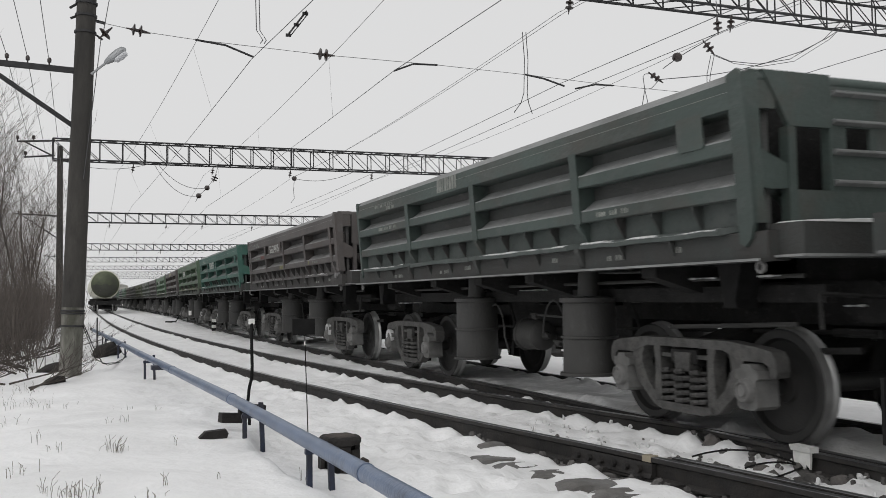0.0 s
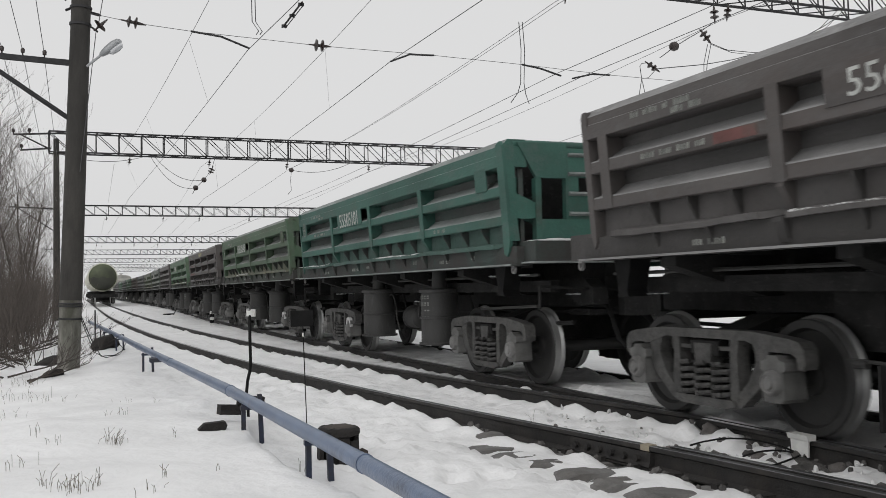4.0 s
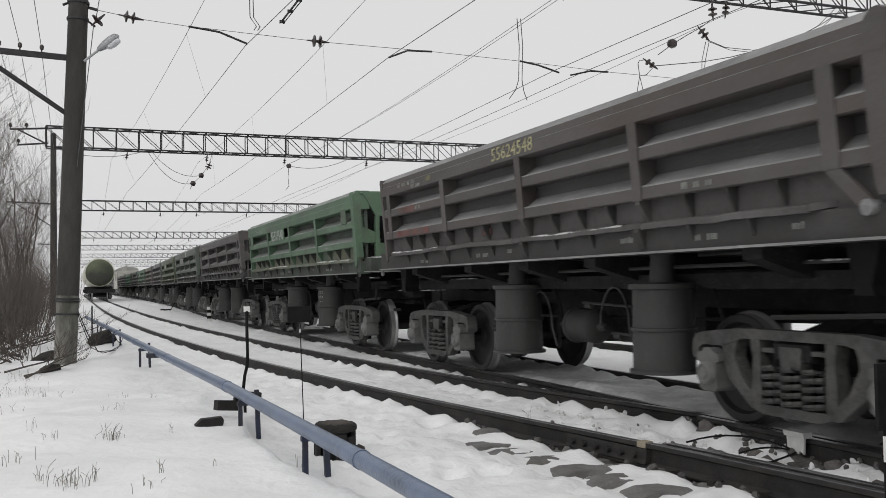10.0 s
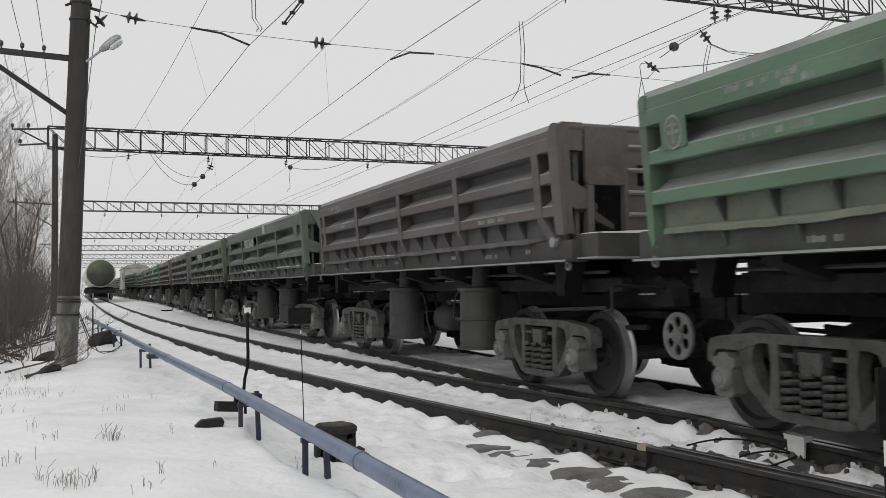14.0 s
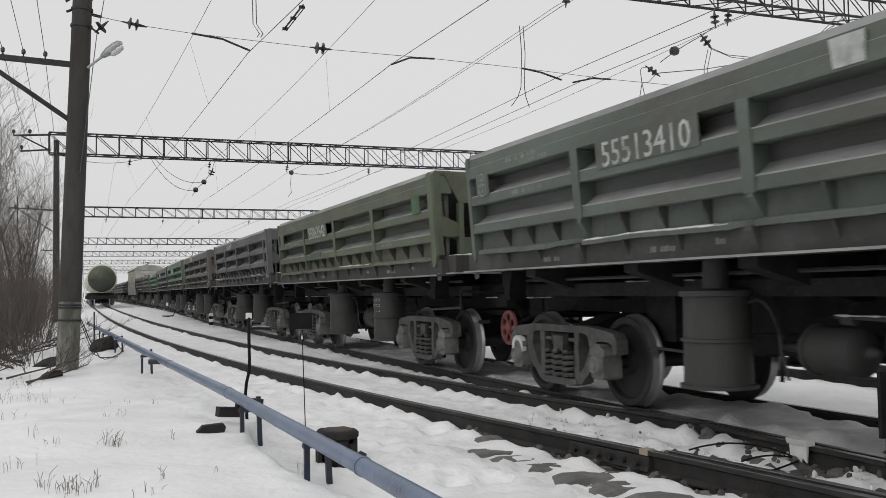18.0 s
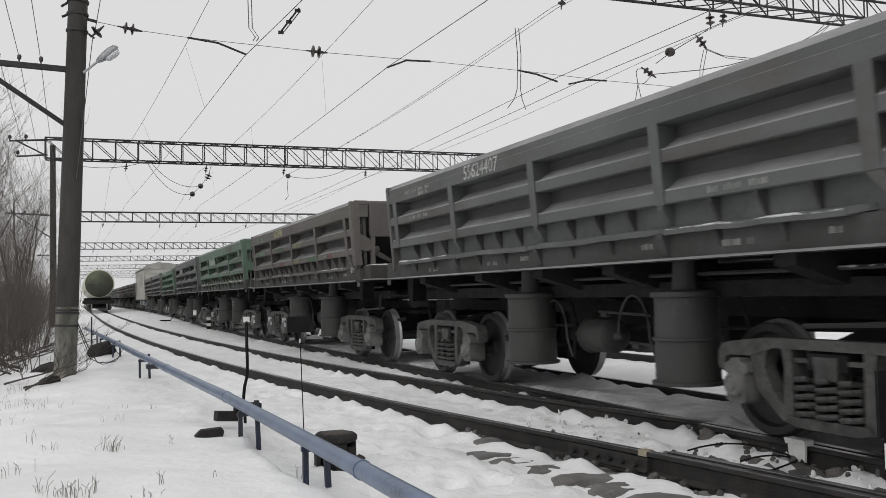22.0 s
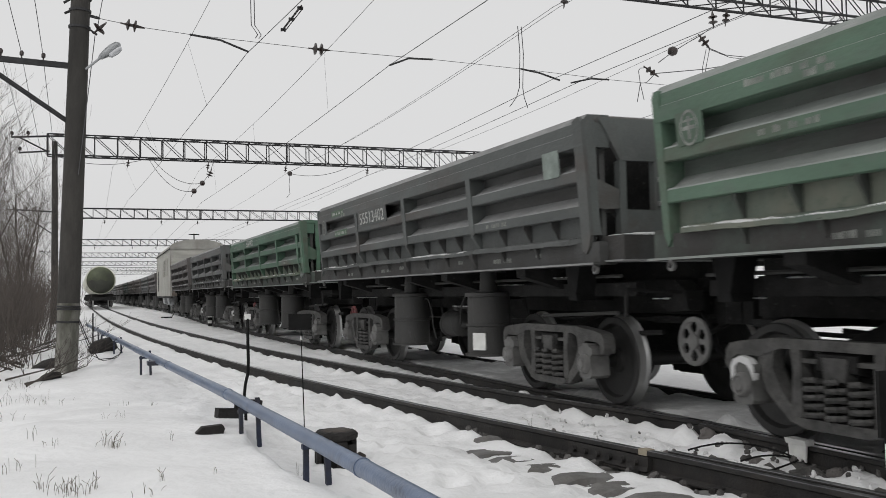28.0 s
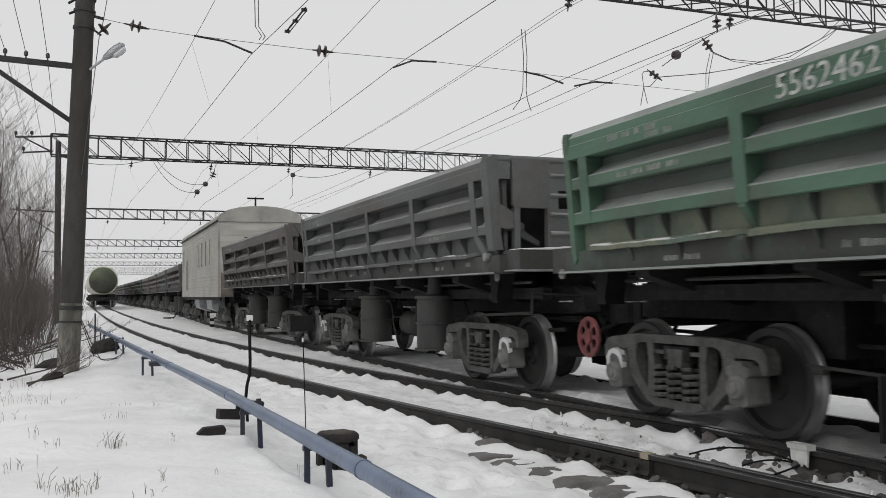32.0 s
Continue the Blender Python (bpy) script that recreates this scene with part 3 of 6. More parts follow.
# the fixing wire across the tracks at the near pole, with its registration arms
FIX = [(0.12, 18.85, 6.74), (1.13, 18.85, 6.60), (2.17, 18.85, 6.53), (4.9, 18.85, 6.44), (7.4, 18.85, 6.43), (9.6, 18.85, 6.38), (12.0, 18.85, 6.29), (14.5, 18.85, 6.26), (25.4, 18.85, 6.5)]
wire("fixing_wire", FIX, 0.006, "dark cross wire from the pole over the tracks", group="overhead wires")
insulator((0.93, 18.85, 6.63), (1, 0, -0.14), 2, 0.12)
insulator((4.70, 18.85, 6.45), (1, 0, -0.03), 2, 0.13)


def registration(a, b, c):
    wire("registration_arm", [a, b, c], 0.022, "bent steel registration arm holding the contact wire", "arm", "registration arms", STEEL, sides=6)


registration((2.15, 18.85, 6.53), (2.75, 18.85, 6.47), (3.33, 18.85, 6.27))
registration((7.42, 18.85, 6.43), (6.85, 18.85, 6.41), (6.40, 18.85, 6.22))
registration((9.62, 18.85, 6.38), (10.1, 18.85, 6.32), (10.65, 18.85, 6.18))
registration((12.0, 18.85, 6.29), (11.5, 18.85, 6.28), (10.95, 18.85, 6.14))
# electrical connectors looping from messenger to contact wire
for x in (3.24, 3.31):
    wire("connector", [(x, 18.2, 7.85), (x + 0.02, 18.2, 7.2), (x + 0.03, 18.2, 6.65), (x + 0.13, 18.05, 6.42), (x + 0.02, 17.7, 6.25)], 0.010, "looped copper connector between overhead wires", group="connectors")
for x, e in ((10.35, 0.0), (10.45, 0.45)):
    wire("connector", [(x, 20.4, 7.88), (x + 0.25, 20.8, 7.3), (x + 0.62, 21.6, 6.62), (x + 0.68 + e * 0.3, 21.9, 6.42), (x + 0.62 + e, 22.2, 6.22)], 0.011, "looped copper connector between overhead wires", group="connectors")
wire("messenger_wire", sag((10.72, -26.0, 7.97), (10.72, 18.9, 7.97), 0.38) + sag((10.72, 18.9, 7.97), (10.95, 50.3, 7.97), 0.27), 0.0065, "dark messenger wire sagging between gantries", group="overhead wires")
# a section insulator frame in the siding's contact wire
si = thing("section_insulator", (3.66, 16.3, 6.24), "dark section insulator clamped in the contact wire", "insulator")
for dx in (-0.035, 0.035):
    part("runner", tube(bmesh.new(), (dx, -0.75, 0), (dx, 0.75, 0), 0.010, sides=6), STEEL, si)
part("core", tube(bmesh.new(), (0, -0.8, 0.03), (0, 0.8, 0.03), 0.016, sides=6), INSULATOR, si)
for yy in (-0.7, 0, 0.7):
    part("clamp", box(bmesh.new(), -0.05, 0.05, yy - 0.015, yy + 0.015, -0.01, 0.045), STEEL, si)

# an anchored cross line beyond the train, with strain insulators and jumpers
ANCHOR = [(13.06, 18.3, 6.66), (13.48, 18.3, 6.95), (13.9, 18.3, 7.20), (14.32, 18.3, 7.43), (14.73, 18.3, 7.70), (14.69, 18.3, 8.5)]
wire("anchor_wire", ANCHOR, 0.011, "dark anchored wire with strain insulators", group="overhead wires")
insulator((12.70, 18.25, 6.47), (0.9, 0, -0.5), 2, 0.085)
insulator((14.72, 18.3, 7.76), (-0.05, 0, 1), 2, 0.115)
insulator((14.30, 18.25, 7.36), (0.7, 0, -0.7), 2, 0.115)
solid("tension_drum", lathe(bmesh.new(), [(0.03, -0.12), (0.09, -0.085), (0.12, 0), (0.09, 0.085), (0.03, 0.12)], axis="x", sides=14), INSULATOR, "round dark tension weight on the overhead line", "weight", at=(13.48, 18.3, 6.97), smooth=True)
wire("jumper", [(14.45, 18.25, 7.14), (15.07, 18.3, 7.00), (15.95, 18.3, 7.0), (17.05, 18.4, 7.24), (18.4, 18.6, 7.93), (19.1, 18.7, 8.48)], 0.010, "slack jumper cable hanging from the gantry", group="jumpers")
wire("jumper", [(14.5, 18.25, 7.10), (15.2, 18.3, 6.95), (16.0, 18.3, 6.94), (17.2, 18.4, 7.2), (18.6, 18.6, 7.95), (19.3, 18.7, 8.48)], 0.008, "slack jumper cable hanging from the gantry", group="jumpers")
wire("jumper", [(12.92, 18.25, 6.37), (14.37, 18.3, 6.59), (15.23, 18.3, 6.77), (16.13, 18.3, 7.03), (17.43, 18.4, 7.47), (18.5, 18.6, 7.97), (19.4, 18.7, 8.48)], 0.011, "slack jumper cable hanging from the gantry", group="jumpers")
for d in (0.0, 0.10):
    wire("connector", [(14.44 + d, 18.25, 7.08), (14.31 + d, 18.25, 6.60), (14.25 + 0.4 * d, 18.2, 6.03), (14.18 + 0.5 * d, 18.2, 5.82), (14.30 + d, 18.2, 5.66)], 0.009, "looped copper connector between overhead wires", group="connectors")
wire("connector", [(12.68, 18.25, 6.50), (12.50, 18.25, 6.47), (12.45, 18.25, 6.40), (12.49, 18.25, 6.10), (12.36, 18.2, 5.64)], 0.009, "looped copper connector between overhead wires", group="connectors")
wire("connector", [(12.90, 18.25, 6.35), (12.68, 18.25, 6.14), (12.49, 18.25, 6.10), (12.55, 18.2, 5.70)], 0.009, "looped copper connector between overhead wires", group="connectors")
# jumpers under the second gantry
for a, b, d in (((3.6, 50.3, 8.45), (5.4, 46.0, 6.35), 0.55), ((3.8, 50.3, 8.45), (5.8, 46.0, 6.75), 0.45), ((14.6, 50.3, 8.45), (10.6, 48.0, 7.62), 0.3), ((-0.9, 50.3, 8.45), (3.4, 50.3, 8.45), 0.35)):
    wire("jumper", sag(a, b, d), 0.014, "slack jumper cable hanging from the gantry", group="jumpers")
wire("anchor_wire", [(5.25, 46.0, 6.05), (5.4, 46.0, 6.35), (5.8, 46.0, 6.75), (6.2, 46.2, 7.3), (6.9, 50.0, 8.45)], 0.014, "dark anchored wire with strain insulators", group="overhead wires")
for x, y, z in ((5.4, 46.0, 6.35), (5.8, 46.0, 6.75), (10.6, 48.0, 7.62)):
    solid("tension_drum", lathe(bmesh.new(), [(0.03, -0.13), (0.11, -0.09), (0.13, 0), (0.11, 0.09), (0.03, 0.13)], axis="x", sides=12), INSULATOR, "round dark tension weight on the overhead line", "weight", at=(x, y, z), smooth=True)
insulator((6.15, 46.2, 7.15), (0.4, 0.0, 1), 2, 0.17)
wire("connector", [(10.6, 48.0, 7.62), (10.55, 48.0, 7.0), (10.5, 47.6, 6.5), (10.2, 47.0, 6.22)], 0.014, "looped copper connector between overhead wires", group="connectors")
# fittings on the near pole: clamps, a stay insulator and stays
for zz in (6.62, 6.95, 7.2, 7.45):
    part("clamp", lathe(bmesh.new(), [(0.175, zz), (0.205, zz + 0.005), (0.205, zz + 0.05), (0.175, zz + 0.055)], sides=16), STEEL, pole)
for a, b, r in (((0.1, 0, 6.92), (0.36, 0, 6.88), 0.03), ((0.05, -0.1, 6.7), (0.32, -0.1, 6.52), 0.02), ((-0.15, 0, 7.22), (-0.30, 0, 7.1), 0.025), ((-0.15, 0, 6.97), (-0.28, 0, 6.9), 0.025)):
    part("bolt_bracket", tube(bmesh.new(), a, b, r, sides=6), STEEL, pole)
insulator((0.40, 18.75, 6.44), (0.5, 0, 0.5), 1, 0.14)
wire("stay_wire", [(0.36, 18.75, 6.40), (0.25, 18.75, 5.4), (0.05, 18.7, 3.6)], 0.008, "thin stay wire down the pole", group="stay wires")
wire("stay_wire", [(0.40, 18.75, 6.5), (0.75, 18.3, 8.6)], 0.008, "thin stay wire up to the gantry", group="stay wires")
# feeder wires on the brackets, along the line
for dx in (-0.62, -1.0, -1.36, -1.9):
    pts = []
    for a, b in zip((-26.0,) + SPANS[:5], SPANS[:6]):
        pts += sag((POLE[0] + dx + 0.2, a, 6.0), (POLE[0] + dx + 0.2, b, 6.0), 0.35, 8)
    wire("feeder_wire", pts, 0.006, "thin feeder wire along the poles", group="feeder wires", sides=4)


# ---- the blue pipe on its stands ----
def pipe_at(y):
    xs = ((1.0, 1.62), (4.7, 1.57), (6.2, 1.53), (8.8, 1.49), (13.4, 1.29), (16.8, 1.14), (24.7, 0.85), (34.0, 0.46), (60.0, -0.55))
    for (a, xa), (b, xb) in zip(xs, xs[1:]):
        if y <= b:
            break
    return xa + (xb - xa) * (y - a) / (b - a)


pipe = thing("pipe", (0, 0, 0.24), "long dull blue air pipe on low steel stands", "pipe")
joints = [-12.0, -7.6, -3.2, 1.0, 5.2, 9.6, 14.0, 18.4, 22.8, 27.2, 31.6, 36.0]
for a, b in zip(joints, joints[1:]):
    part("pipe_length", tube(bmesh.new(), (pipe_at(a), a, 0), (pipe_at(b), b, 0), 0.056, sides=16), BLUE, pipe, smooth=True)
for a in joints[1:-1]:
    part("weld", tube(bmesh.new(), (pipe_at(a), a - 0.02, 0), (pipe_at(a), a + 0.02, 0), 0.061, sides=16), BLUE, pipe, smooth=True)


def pipe_stand(y):
    x = pipe_at(y) + (0.06 if y == 6.5 else 0.0)
    g = snow_height(x, y)
    s = thing("pipe_stand", (x, y, g), "dark blue steel stand holding the pipe above snow", "stand", "pipe stands")
    top = 0.24 - g
    part("leg", box(bmesh.new(), -0.075, -0.038, -0.022, 0.022, -0.2, top - 0.04), BLUE_DARK, s)
    leg = part("leg", prism(bmesh.new(), [(0.075, top + (0.05 if y > 7 else -0.05)), (0.115, top + (0.05 if y > 7 else -0.05)), (0.135, -0.2), (0.095, -0.2)], -0.022, 0.022), BLUE_DARK, s)
    part("crossbar", box(bmesh.new(), -0.085, 0.125, -0.026, 0.026, top - 0.090, top - 0.056), BLUE_DARK, s)


for yy in (-10.0, -5.5, -1.2, 3.0, 6.5, 8.7, 17.1, 23.2, 27.4, 31.4):
    pipe_stand(yy)
part("bracket", box(bmesh.new(), pipe_at(15.2) - 0.16, pipe_at(15.2) + 0.02, 15.1, 15.35, -0.075, -0.01), BLUE_DARK, pipe)

# ---- the train ----
PITCH = 11.83
FIRST = 15.70      # the middle of wagon 10 when the train stands at its zero mark
GONE = [-113.46, -108.66, -103.80, -98.89, -93.96, -89.03, -84.11, -79.20, -74.30, -69.42, -64.55, -59.68, -54.81, -49.94, -45.05, -40.15, -35.23, -30.29, -25.32, -20.31, -15.28,
    -10.22, -5.13, 0.00, 5.16, 10.35, 15.57, 20.83, 26.12, 31.46, 36.84, 42.29, 47.80]
FINISH = {}


def livery(key, colour, rust=(0.07, 0.05, 0.042), amount=0.36, dust=None):
    """Paints of one wagon: main paint, dusty lower panels, deck, recessed wall with shade painted in, ledge tops pale
    with dust and painted sky light.
    """
    c = [v * 1.33 for v in colour]
    g = sum(c) / 3
    FINISH[key] = (mat("paint_" + key, c, 0.62, 0, 0.25, 1.3, 0.25, 30, rust, amount, 0.28, stretch=(1, 0.45, 1), wear=[v * 0.5 + 0.055 for v in c], worn=0.40),
                   mat("dusty_paint_" + key, [v * 0.55 + 0.055 for v in c], 0.8, 0, 0.3, 2.2, 0.35, 30, dust or [v * 0.8 + 0.02 for v in c], 0.5, 0.3, wear=[v * 0.5 + 0.012 for v in c], worn=0.38),
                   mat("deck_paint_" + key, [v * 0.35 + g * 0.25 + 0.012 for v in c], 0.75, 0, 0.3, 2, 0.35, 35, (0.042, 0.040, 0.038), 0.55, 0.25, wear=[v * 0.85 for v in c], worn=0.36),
                   # recessed wall: grime, and the recess's shade mixed into a darker colour
                   mat("grimy_shaded_wall_" + key, [v * 0.42 + g * 0.42 + 0.014 for v in c], 0.8, 0, 0.35, 1.6, 0.35, 25, (0.062, 0.061, 0.059), 0.5, 0.3, stretch=(1, 0.5, 1.6), wear=(0.11, 0.108, 0.105), worn=0.36),
                   # ledge tops: settled dust plus sky light, both put into the pale colour
                   mat("skylit_dusty_ledge_" + key, [v * 0.35 + g * 0.4 + 0.175 for v in c], 0.85, 0, 0.25, 2.5, 0.35, 30, [g * 0.5 + 0.085] * 3, 0.35, 0.3, stretch=(1, 0.4, 1), wear=(0.32, 0.32, 0.315), worn=0.38))


livery("dark_green", (0.038, 0.052, 0.047))
livery("brown", (0.057, 0.0515, 0.0495))
livery("teal", (0.024, 0.074, 0.058), amount=0.28)
livery("green", (0.050, 0.086, 0.052), dust=(0.17, 0.165, 0.12))
livery("bright_green", (0.049, 0.097, 0.065), dust=(0.16, 0.165, 0.115))
livery("pale_green", (0.064, 0.108, 0.076), dust=(0.17, 0.175, 0.14))
livery("dark_brown", (0.066, 0.061, 0.060))
livery("olive", (0.068, 0.082, 0.054), dust=(0.13, 0.125, 0.085))
livery("grey", (0.070, 0.074, 0.073))
livery("grey_green", (0.070, 0.084, 0.072))
livery("slate", (0.060, 0.066, 0.064))
livery("fresh_green", (0.066, 0.113, 0.071), dust=(0.19, 0.18, 0.13))
livery("rusty", (0.073, 0.064, 0.061), (0.10, 0.12, 0.075), 0.32)

NUMBER_AT = 1.0
GRASS_GREEN = mat("touch_up_green", (0.055, 0.105, 0.055), 0.7, 0, 0.3, 4, 0.2, 40, (0.08, 0.07, 0.06), 0.42, 0.2)
DULL_RED = mat("touch_up_red", (0.13, 0.05, 0.045), 0.7, 0, 0.3, 4, 0.2, 40, (0.08, 0.07, 0.06), 0.45, 0.2)
DULL_YELLOW = mat("touch_up_yellow", (0.17, 0.165, 0.085), 0.7, 0, 0.3, 5, 0.2, 40, (0.08, 0.07, 0.06), 0.48, 0.2)
# touched-up spots on some wagons: from, to along the side, low, high, how far out, paint
SPOTS = {10: ((0.80, 1.68, 2.335, 2.425, 1.575, GRASS_GREEN), (1.0, 1.37, 1.985, 2.075, 1.549, DULL_RED), (3.4, 3.7, 2.720, 2.790, 1.606, GRASS_GREEN), (3.9, 4.15, 2.335, 2.425, 1.575, GRASS_GREEN),
              (-1.15, -0.15, 2.335, 2.425, 1.575, DULL_YELLOW), (-0.80, -0.25, 1.985, 2.075, 1.549, DULL_YELLOW), (-2.4, -1.6, 1.985, 2.075, 1.549, GRASS_GREEN), (2.2, 2.5, 1.985, 2.075, 1.549, DULL_YELLOW), (-3.6, -3.1, 1.985, 2.075, 1.549, DULL_RED)),
         8: ((1.1, 2.0, 1.985, 2.075, 1.549, GRASS_GREEN),),
         1: ((2.4, 2.9, 2.335, 2.425, 1.575, DULL_RED), (0.1, 0.5, 1.985, 2.075, 1.549, DULL_YELLOW), (-2.7, -2.6, 1.985, 2.075, 1.549, DULL_YELLOW)),
         4: ((3.34, 4.02, 2.335, 2.425, 1.575, DULL_RED), (2.85, 4.23, 1.985, 2.075, 1.549, DULL_RED), (0.97, 1.24, 1.850, 1.930, 1.443, DULL_RED), (2.60, 2.86, 2.710, 2.780, 1.606, DULL_YELLOW))}
SIGN = mat("pale_sign", (0.22, 0.26, 0.235), 0.7, 0, 0.2, 6, 0.2, 40, (0.12, 0.14, 0.13), 0.4)
M = {}


def side_x(z):
    """How far out the body's side lies at a height: it leans inwards towards the deck."""
    return 1.60 - 0.075 * (2.75 - z)


# near end, far end, ribs, front of the brake platform; three makes of body
BODY = {"board": (-5.42, 5.16, (-2.57, -0.06, 2.45), -5.80), "chord": (-5.14, 4.85, (-2.36, -0.07, 2.22), -5.58),
        "short": (-5.22, 5.10, (-2.64, -0.06, 2.44), -5.58)}


def bays(kind):
    near, far, ribs, beam = BODY[kind]
    stops = (near + 0.17 if kind != "chord" else -4.62,) + ribs + (far - 0.22 if kind != "chord" else 4.50,)
    return list(zip(stops, stops[1:]))


def dump_meshes():
    """The meshes that all dump wagons share. The wagon's middle is at y = 0, its near side at -x."""
    def put(name, bm, material, bevel=0.0, smooth=False):
        M[name] = mesh_of(name, bm, material, bevel, smooth)
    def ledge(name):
        """Gives a shelf's sloping top a slot of its own, for the dust on it and the sky light painted with it."""
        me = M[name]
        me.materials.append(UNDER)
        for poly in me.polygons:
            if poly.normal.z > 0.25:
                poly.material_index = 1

    def plate(bm, pts, out, thick):
        """A plate of (y, z) corners that lies along the leaning side, proud of it by out."""
        rows = [[bm.verts.new((-side_x(z) - out + d, y, z)) for y, z in pts] for d in (0.0, thick)]
        bm.faces.new(rows[0])
        bm.faces.new(rows[1][::-1])
        for i in range(len(pts)):
            j = (i + 1) % len(pts)
            bm.faces.new((rows[0][i], rows[1][i], rows[1][j], rows[0][j]))
        return bm
    for kind, (near, far, ribs, beam) in BODY.items():
        def mine(name, bm, material=UNDER, bevel=0.0, smooth=False):
            put(kind + name, bm, material, bevel, smooth)
        mine("side_wall", prism(bmesh.new(), [(-1.375, 2.70), (-1.31, 2.70), (-1.30, 1.70), (-1.345, 1.70)], near + 0.08, far - 0.05))
        tall = 2.98 if kind == "board" else 2.95
        mine("top_chord", prism(bmesh.new(), [(-1.575, 2.655), (-1.604, 2.662), (-1.604, 2.795), (-1.597, 2.80), (-1.597, tall - 0.075), (-1.535, tall), (-1.29, tall), (-1.29, 2.655)], near + 0.01, far - 0.01))
        mine("shelf_upper", prism(bmesh.new(), [(-1.355, 2.565), (-1.50, 2.462), (-1.56, 2.446), (-1.573, 2.43), (-1.572, 2.328), (-1.555, 2.318), (-1.355, 2.335)], near + 0.12, far - 0.04))
        mine("shelf_middle", prism(bmesh.new(), [(-1.345, 2.215), (-1.475, 2.112), (-1.534, 2.096), (-1.547, 2.08), (-1.546, 1.978), (-1.53, 1.968), (-1.345, 1.985)], near + 0.12, far - 0.04))
        mine("lower_panel", prism(bmesh.new(), [(-1.425, 2.0), (-1.40, 2.0), (-1.40, 1.70), (-1.425, 1.70)], near + 0.12, far - 0.10))
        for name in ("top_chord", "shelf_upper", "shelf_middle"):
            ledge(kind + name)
        for q, (y0, y1) in enumerate(bays(kind)):
            sh, sn, row, snow = bmesh.new(), bmesh.new(), [], []
            for i in range(25):
                u = i / 24
                y = y0 + (y1 - y0) * u
                warp = 0.016 * noise.noise(Vector((y * 1.1, q * 5.3 + near, 1))) + 0.007 * noise.noise(Vector((y * 4, q * 3.1, 4)))
                front = max(y0 + 0.20, min(y1 - 0.07, y))
                out = -1.562 - 0.6 * warp
                row.append([sh.verts.new(v) for v in ((-1.345, y, 1.795), (out, front, 1.758 + warp), (out - 0.012, front, 1.748 + warp), (out - 0.010, front, 1.705 + warp), (out + 0.014, front, 1.702 + warp), (-1.345, y, 1.75))])
                yy = y0 + 0.24 + (y1 - y0 - 0.34) * u
                h = -0.003 + 0.013 * noise.noise(Vector((yy * 2.5, q * 7 + far, 0))) + 0.007 * noise.noise(Vector((yy * 9, q, 0)))
                w2 = 0.016 * noise.noise(Vector((yy * 1.1, q * 5.3 + near, 1))) + 0.007 * noise.noise(Vector((yy * 4, q * 3.1, 4)))
                snow.append([sn.verts.new(v) for v in ((-1.5745 - 0.6 * w2, yy, 1.744 + w2), (-1.571 - 0.6 * w2, yy, 1.757 + w2 + h), (-1.52, yy, 1.768 + w2 + h), (-1.47, yy, 1.766 + w2))])
            for a, b in zip(row, row[1:]):
                for m in range(6):
                    sh.faces.new((a[m], b[m], b[(m + 1) % 6], a[(m + 1) % 6]))
            sh.faces.new(row[0])
            sh.faces.new(row[-1][::-1])
            for a, b in zip(snow, snow[1:]):
                for m in range(3):
                    sn.faces.new((a[m], a[m + 1], b[m + 1], b[m]))
            mine("shelf_lower_%d" % q, sh)
            mine("snow_line_%d" % q, sn, LEDGE_SNOW, smooth=True)
        mine("bottom_beam", prism(bmesh.new(), [(-1.50, 1.715), (-1.50, 1.512), (-1.58, 1.508), (-1.58, 1.488), (-1.3, 1.49), (-1.3, 1.715)], near - 0.10, far + 0.18))
        # the lip's front and underside take the pale slot, a painted highlight along the edge
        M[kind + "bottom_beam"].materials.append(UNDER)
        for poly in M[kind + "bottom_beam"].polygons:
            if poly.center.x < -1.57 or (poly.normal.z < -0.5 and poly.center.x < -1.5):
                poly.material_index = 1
        # the corner nearest the next wagon's brake platform, and the plain far corner
        if kind != "chord":
            pts = [(near + 0.17, 2.92), (near + 0.05, 2.955), (near, 2.90), (near - 0.01, 2.30), (near, 1.78), (near + 0.05, 1.66), (near + 0.11, 1.60), (near + 0.18, 1.63), (near + 0.17, 2.0)]
        else:
            pts = [(near + 0.10, 2.93), (near + 0.03, 2.935), (near, 2.89), (near, 1.77), (near + 0.16, 1.77), (near + 0.19, 2.0), (near + 0.19, 2.84)]
        mine("corner_post", plate(bmesh.new(), pts, 0.009, 0.04), UNDER, 0.005)
        mine("corner_flange", prism(bmesh.new(), [(-1.595, 2.92), (-1.46, 2.92), (-1.43, 2.0), (-1.40, 1.78), (-1.53, 1.78)], near + 0.002, near + 0.035), UNDER, 0.004)
        mine("far_post", plate(bmesh.new(), [(far, 2.88), (far - 0.03, 2.93), (far - 0.10, 2.93), (far - 0.09, 1.66), (far - 0.05, 1.60), (far, 1.74)], 0.006, 0.18), UNDER, 0.006)
        mine("far_wall", prism(bmesh.new(), [(1.40, 1.49), (1.58, 1.49), (1.58, 2.85), (1.52, 2.935), (1.36, 2.935), (1.36, 1.6)], near + 0.02, far))
        mine("hopper_floor", box(bmesh.new(), -1.30, 1.36, near + 0.55, far - 0.15, 1.55, 2.35))
        mine("far_end", box(bmesh.new(), -1.50, 1.50, far - 0.09, far - 0.03, 1.60, 2.90))
        mine("far_beam", box(bmesh.new(), -1.40, 1.40, far - 0.02, 5.48, 1.50, 1.765), UNDER, 0.01)
        # the near end: a sheet with a hand hole, an upper plate, a leg and a bracket with openings between them
        e0, e1 = near + 0.012, near + 0.042
